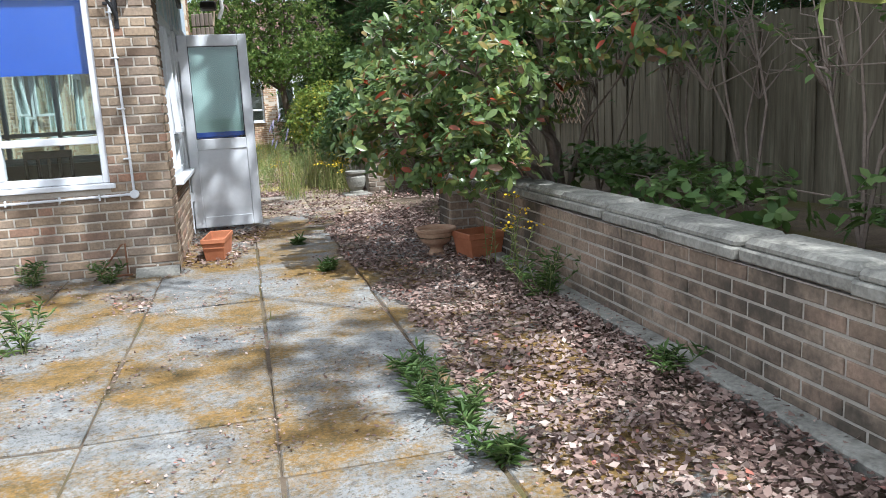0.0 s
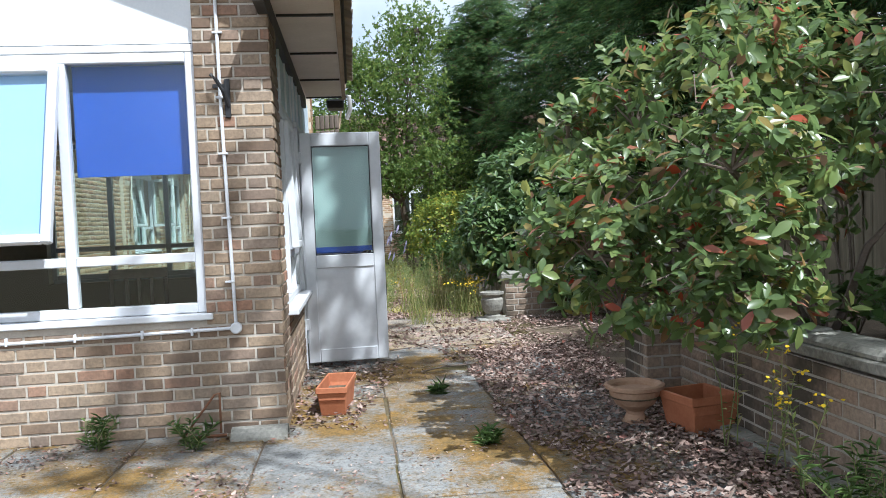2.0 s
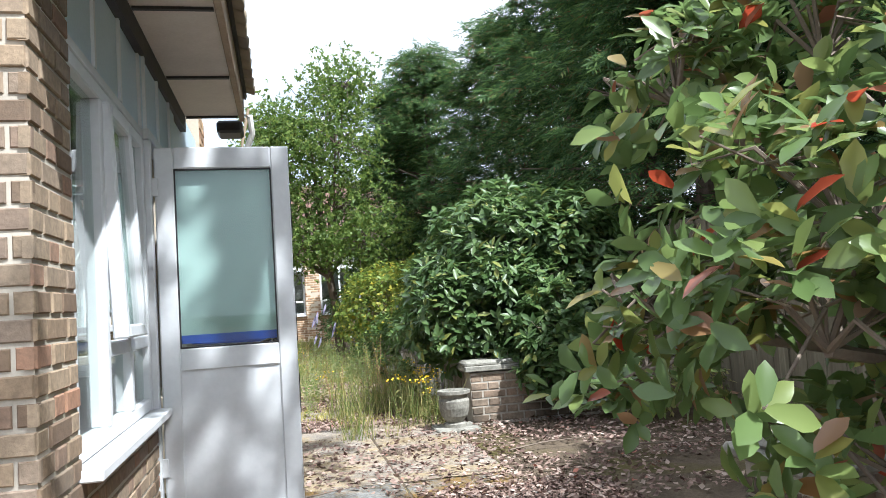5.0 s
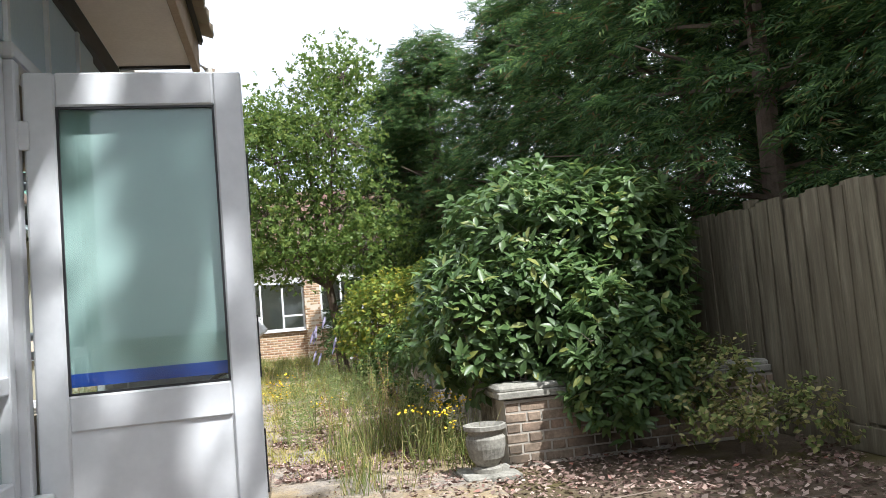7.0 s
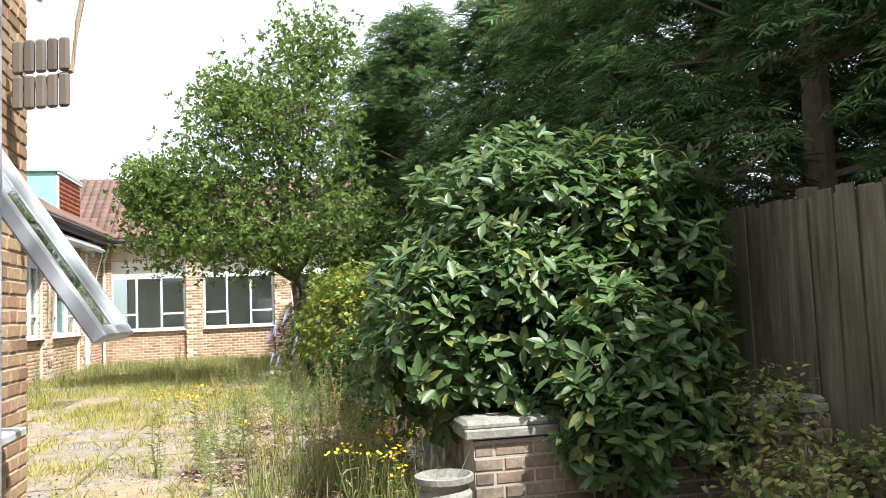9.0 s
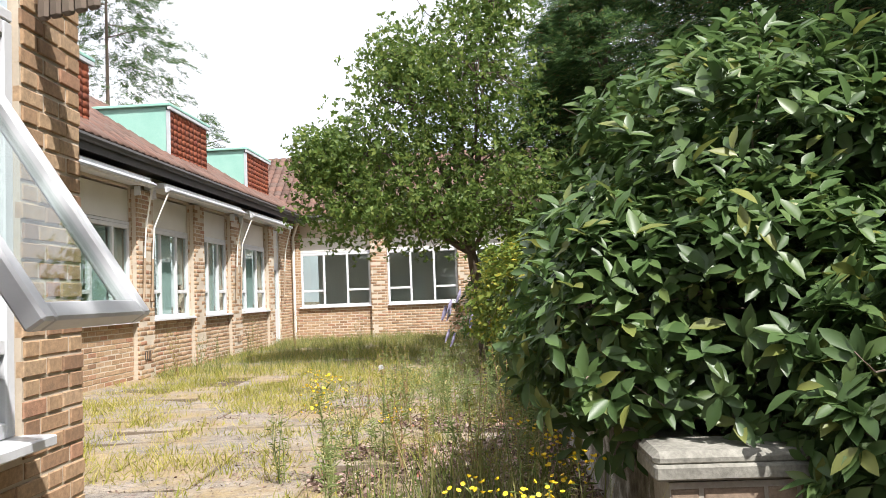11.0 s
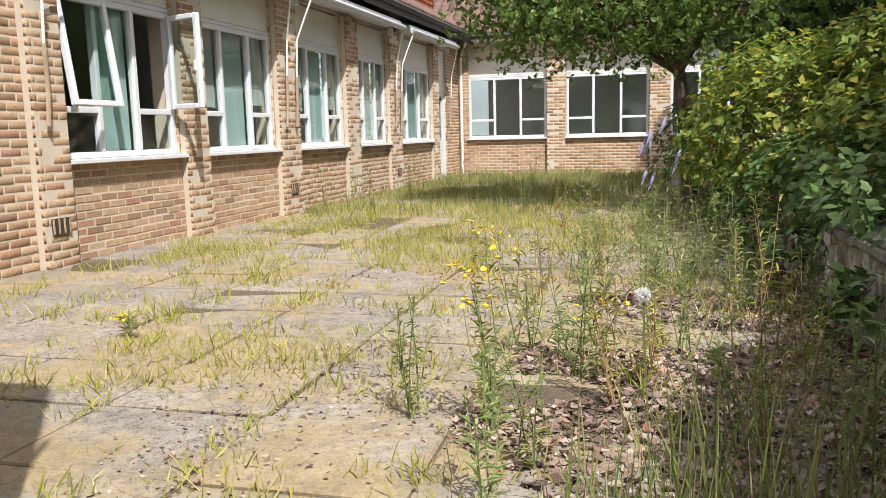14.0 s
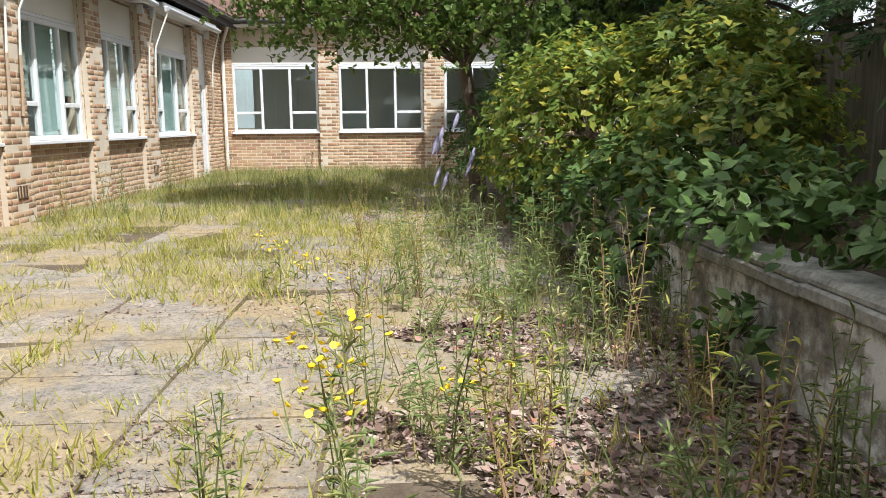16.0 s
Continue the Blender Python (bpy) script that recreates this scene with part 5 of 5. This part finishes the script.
def grass(name, label, spots, height, material, blades=7, width=0.05, lean=0.35, spread=0.05):
    n = len(spots) * blades
    pos = np.repeat(np.c_[spots, np.full(len(spots), -0.02)], blades, 0) + np.c_[rng.normal(size=(n, 2)) * spread, np.zeros(n)]
    along = np.c_[rng.normal(size=(n, 2)) * lean, np.ones(n)]
    h = np.repeat(height * rng.uniform(0.45, 1.15, len(spots)), blades) * rng.uniform(0.5, 1.1, n)
    v = [(-width / 2, 0, 0), (width / 2, 0, 0), (width * 0.35, 0.55, 0.03), (-width * 0.35, 0.55, 0.03), (0, 1, 0.12)]
    ob = cloud(name, v, [(0, 1, 2, 3), (3, 2, 4)], frames(pos, along, unit(n), h), material, kind="stuff")
    return tagged(ob, label, "grass")


rng = np.random.default_rng(50)
court = scatter_xy(30000, -4.0, 1.8, 12.6, 31.2, lambda x, y: rng.uniform(0, 1, len(x)) < 0.75)
dens = patchy(court[:, 0], court[:, 1], 0.9, 3.0)
jx = np.abs((court[:, 0] - 0.21 + 40 * 0.76) % 0.76 - 0.38)
jy = np.abs((court[:, 1] + 0.0) % 0.6 - 0.3)
near_joint = (jx > 0.33) | (jy > 0.25)
lawn = court[(near_joint & (dens > -0.3) & (rng.uniform(0, 1, len(court)) < 0.6)) | ((dens > 0.12) & (rng.uniform(0, 1, len(court)) < 0.5))]
grass("grass", "short dry yellow-green grass in the paving joints", lawn, 0.13, DRY_GRASS, 7, 0.075, 0.6, 0.045)
mid_lawn = scatter_xy(4200, -3.6, 0.6, 17.5, 26.5, lambda x, y: patchy(x, y, 0.7, 6.0) > -0.12)
grass("grass", "yellowing grass spreading over the sunny paving", mid_lawn, 0.15, DRY_GRASS, 6, 0.06, 0.5, 0.05)
far_lawn = scatter_xy(2600, -3.9, 1.5, 21.5, 31.2, lambda x, y: rng.uniform(0, 1, len(x)) < (y - 19) / 12)
grass("grass", "thick green and yellow grass at the courtyard's end", far_lawn, 0.30, WEED_LEAF, 9, 0.03, 0.35, 0.09)
side = scatter_xy(950, 0.1, 1.95, 13.6, 23.0, lambda x, y: rng.uniform(0, 1, len(x)) < (0.12 + 0.88 * np.clip((x - 0.3) / 1.4, 0, 1)) * np.clip((y - 12.5) / 4, 0.2, 1))
grass("grass", "tall straggly grass beside the garden wall", side, 0.36, WEED_LEAF, 4, 0.02, 0.4, 0.08)
tuft = scatter_xy(230, 0.75, 1.75, 11.7, 13.7, lambda x, y: patchy(x, y, 1.3, 8.0) > -0.15)
grass("grass", "tall tufts of feathery grass by the urn", tuft, 0.5, WEED_LEAF, 10, 0.016, 0.2, 0.06)
near_joints = scatter_xy(2600, -2.4, 1.2, 1.0, 11.5, lambda x, y: (np.abs((x - 0.21 + 40 * 0.76) % 0.76 - 0.38) > 0.355) & (patchy(x, y, 1.1, 5.0) > 0.28))
grass("grass", "short weeds in the joints of the paving", near_joints, 0.07, WEED_LEAF, 6, 0.11, 0.7, 0.02)


def weed(at, height, stems, material, seed, flower=None, group="", label="", leaf=0.07, category="weed", lean=0.18):
    """An upright weed: stems with narrow leaves and perhaps flower heads."""
    global rng
    rng = np.random.default_rng(seed)
    t = thing("weed", label, category, at, group=group)
    bm = bmesh.new()
    pos, along, heads = [], [], []
    for k in range(stems):
        d = Vector((rng.normal() * lean, rng.normal() * lean, 1)) * height * rng.uniform(0.7, 1.05)
        b = Vector((rng.normal() * 0.03, rng.normal() * 0.03, -0.02))
        mid = b.lerp(b + d, 0.5) + Vector((rng.normal() * 0.02, rng.normal() * 0.02, 0))
        tube(bm, [b, mid, b + d], [0.0042, 0.003, 0.0015], 4)
        for q in np.linspace(0.12, 0.98, 19):
            p = b.lerp(mid, q * 2) if q < 0.5 else mid.lerp(b + d, q * 2 - 1)
            pos.append(p + Vector(at))
            along.append((rng.normal(), rng.normal(), 0.5))
        for _ in range(7):
            heads.append(b + d + Vector((rng.normal() * 0.045, rng.normal() * 0.045, rng.uniform(-0.03, 0.02))))
    tagged(part("stem_mass", bm, DRY_STALK if material is DRY_GRASS else GREEN_WEED, t), kind="stuff")
    cloud("leaves", *diamond(0.20, 0.15), frames(np.array(pos), np.array(along), np.tile((0, 0, 1.0), (len(pos), 1)), leaf * rng.uniform(0.5, 1.3, len(pos))), material, t)
    if flower:
        fb = bmesh.new()
        for h in heads:
            got = bmesh.ops.create_cone(fb, segments=8, radius1=0.004, radius2=0.010, depth=0.007, cap_ends=True)
            bmesh.ops.transform(fb, matrix=Matrix.Translation(h) @ pose(0, 0, 0, rng.normal() * 25, rng.normal() * 25, 0), verts=got["verts"])
        tagged(part("flower_mass", fb, flower, t, "small bright flower heads"), kind="stuff")
    return t


RAG = "ragwort with yellow flower heads growing from the paving"
for i, (x, y, h) in enumerate([(0.38, 14.15, 0.68), (0.34, 14.3, 0.62), (1.55, 12.75, 0.6), (1.72, 12.95, 0.55), (1.66, 12.6, 0.5), (1.75, 13.5, 0.55), (0.0, 16.6, 0.45), (-0.4, 17.8, 0.4), (1.35, 12.2, 0.6), (1.55, 12.1, 0.5), (0.75, 14.9, 0.4), (-1.9, 15.2, 0.18), (1.95, 6.0, 0.75), (2.05, 5.6, 0.6), (1.95, 5.25, 0.5)]):
    weed((x, y, 0), h, 3, WEED_LEAF, 100 + i, YELLOW, "ragwort", RAG, 0.06, lean=0.11)
for i, (x, y, h) in enumerate([(1.75, 14.6, 0.6), (1.65, 15.3, 0.55), (1.8, 16.2, 0.6), (1.7, 17.4, 0.7), (1.55, 18.2, 0.7), (1.75, 19.2, 0.6), (0.55, 13.9, 0.45), (0.95, 14.9, 0.5), (0.35, 15.3, 0.6), (0.8, 14.6, 0.65), (1.1, 15.4, 0.7), (0.25, 16.9, 0.6), (-2.9, 22.3, 0.7), (-3.5, 22.0, 0.8), (-3.3, 25.5, 0.9), (-2.9, 28.0, 0.9), (-1.2, 27.0, 0.7), (0.6, 17.5, 0.7), (1.25, 17.0, 0.75), (1.5, 15.9, 0.8), (0.05, 14.3, 0.5), (1.3, 14.1, 0.7), (0.95, 18.6, 0.7), (-3.6, 27.2, 0.9), (-0.6, 21.8, 0.5), (0.1, 20.0, 0.55), (-3.75, 23.8, 0.6)]):
    weed((x, y, 0), h, 6, DRY_GRASS if i % 2 else WEED_LEAF, 200 + i, None, "tall dry weeds", "tall dry weed stalks with seed heads in the paving", 0.05, lean=0.12)
place_rng = random.Random(41)
for i in range(34):
    y = place_rng.uniform(13.4, 19.0)
    x = place_rng.uniform(0.3 + 0.03 * (y - 13.4), 1.7)
    weed((round(x, 2), round(y, 2), 0), place_rng.uniform(0.3, 0.75), 4, GREEN_WEED, 400 + i, None, "green courtyard weeds", "tall leafy green weed growing through the courtyard paving", 0.062, lean=0.22)
for i, (x, y, h) in enumerate([(0.86, 3.45, 0.16), (0.90, 3.25, 0.18), (0.95, 3.05, 0.14), (0.98, 2.7, 0.12), (0.84, 3.75, 0.12), (-1.15, 4.9, 0.32), (-1.25, 4.6, 0.28), (-0.95, 6.75, 0.2), (-1.55, 6.85, 0.22), (2.0, 4.85, 0.28), (2.05, 5.05, 0.3), (2.02, 3.3, 0.12), (0.75, 6.4, 0.1), (0.62, 7.8, 0.08)]):
    weed((x, y, 0), h, 7, BRAMBLE_LEAF, 300 + i, None, "small green weeds", "small leafy green weed in the paving joint", 0.075, lean=0.5)
clock = thing("dandelion_clock", "white fluffy seed head on a thin stalk", "seed head", (0.90, 12.58, -0.02), group="seed heads")
part("stalk", tube(bmesh.new(), [(0, 0, 0), (0.02, 0, 0.48), (0.0, 0, 0.90)], 0.0014, 4), WEED_LEAF, clock)
rng = np.random.default_rng(5)
d = unit(480)
cloud("seed_head", *diamond(0.06, 0.0), frames(np.tile((0.90, 12.58, 0.88), (480, 1)), d, unit(480), 0.0125), DOWN, clock)

# dead leaves
rng = np.random.default_rng(60)
flake = ([(-0.28, 0, 0.0), (0.05, -0.5, 0.06), (0.3, 0.05, 0.0), (0.0, 0.5, 0.1), (0, 0, -0.03)], [(0, 1, 4), (1, 2, 4), (2, 3, 4), (3, 0, 4)])


def litter(name, label, p, size, lift=0.012):
    n = len(p)
    z = rng.uniform(-0.012, lift, n)
    up = np.array([0, 0, 1.0]) + 0.4 * rng.normal(size=(n, 3))
    ob = cloud(name, *flake, frames(np.c_[p, z], np.c_[rng.normal(size=(n, 2)), 0.25 * rng.normal(size=n)], up, size * rng.uniform(0.5, 1.3, n)), LITTER, kind="stuff")
    return tagged(ob, label, "dead leaves")


edge = scatter_xy(46000, 0.5, 2.2, 0.6, 9.6, lambda x, y: x + 0.22 * patchy(x, y, 1.6, 2.0) > 1.05 - 0.05 * np.clip(y - 5, 0, 4) + 0.06 * np.clip(y - 6.2, 0, 3))
litter("leaf_litter", "thick brown carpet of dead leaves along the garden wall", edge, 0.042, 0.03)
thin = scatter_xy(38000, -2.5, 2.0, 1.0, 12.5, lambda x, y: patchy(x, y, 1.4, 9.0) > 0.02)
litter("leaf_litter", "scattered dead leaves on the damp paving", thin, 0.022)
under = scatter_xy(7000, 0.3, 4.2, 9.0, 12.2, lambda x, y: patchy(x, y, 0.9, 4.0) > -0.3)
litter("leaf_litter", "dead leaves lying under the hedge", under, 0.05, 0.02)
byw = scatter_xy(1500, -0.43, 0.5, 7.0, 9.4, lambda x, y: x < 0.0 + 0.2 * (y - 7))
litter("leaf_litter", "reddish dead leaves drifted under the open door", byw, 0.045, 0.03)
ctl = scatter_xy(62000, -4.0, 2.0, 12.5, 24.0, lambda x, y: patchy(x, y, 1.0, 11.0) + 0.30 * (x - 0.45) > -0.55 + 0.6 * rng.uniform(0, 1, len(x)))
litter("leaf_litter", "dry brown leaves strewn over the courtyard paving", ctl, 0.027, 0.012)
drift = scatter_xy(17000, 0.1, 2.0, 12.4, 17.0, lambda x, y: patchy(x, y, 1.3, 14.0) + 0.55 * (x - 0.5) - 0.10 * (y - 14) > -0.02)
litter("leaf_litter", "thick drift of brown leaves between the weeds", drift, 0.05, 0.03)
behind = scatter_xy(3500, -2.5, 0.0, 5.6, 7.0, lambda x, y: patchy(x, y, 1.8, 1.0) > 0.1)
litter("leaf_litter", "dead leaves gathered at the foot of the brick wall", behind, 0.035)

# fallen twigs
for i, (x, y, a, l) in enumerate([(0.55, 8.6, 20, 0.6), (0.9, 8.1, -30, 0.5), (1.55, 5.0, 70, 0.5), (1.9, 10.6, 15, 0.8), (2.6, 10.3, -10, 0.7), (0.2, 9.6, 40, 0.5)]):
    tw = thing("fallen_twig", "thin grey twig lying among dead leaves", "twig", (x, y, 0.015), a, "fallen twigs")
    part("twig", tube(bmesh.new(), [(0, 0, 0), (l * 0.4, 0.03, 0.01), (l * 0.75, -0.02, 0.012), (l, 0.02, 0.005)], [0.007, 0.006, 0.004, 0.002], 5), TWIG, tw)

# ---- paving ----
def paving(name, label, x0, cols, y0, rows, dx, dy, material, keep, bed=-0.012):
    p = tagged(part(name, boxes((x0, x0 + cols * dx, y0 + 0.002, y0 + rows * dy, -0.06, bed)), SOIL), label, "paving", kind="structure")
    meshes = []
    for k in range(4):
        bm = bmesh.new()
        g = 0.004 + 0.0025 * k
        box(bm, g, dx - g, g, dy - g, -0.05, 0.0, bevel=0.008)
        meshes.append(finish("paving_slab", bm, material))
    for j in range(rows):
        for i in range(cols):
            if keep(x0 + (i + 0.5) * dx, y0 + (j + 0.5) * dy):
                s = new("paving_slab", meshes[random.randrange(4)])
                s.parent = p
                s.matrix_basis = pose(x0 + i * dx, y0 + j * dy, random.uniform(-0.006, 0.006), random.uniform(-0.5, 0.5), random.uniform(-0.5, 0.5), random.uniform(-0.4, 0.4))


paving("pavement_near", "damp mossy concrete slab paving with weedy joints", 0.21 - 5 * 0.76, 7, -1.0, 20, 0.76, 0.55, SLAB, lambda x, y: not (x < AX - 0.1 and y > AY))
paving("pavement_court", "dry cracked concrete slabs overgrown with grass", 0.21 - 6 * 0.76, 8, 10.02, 36, 0.76, 0.6, COURT_SLAB, lambda x, y: x > -4.2 and not (x < AX - 0.1 and y < AN), -0.008)
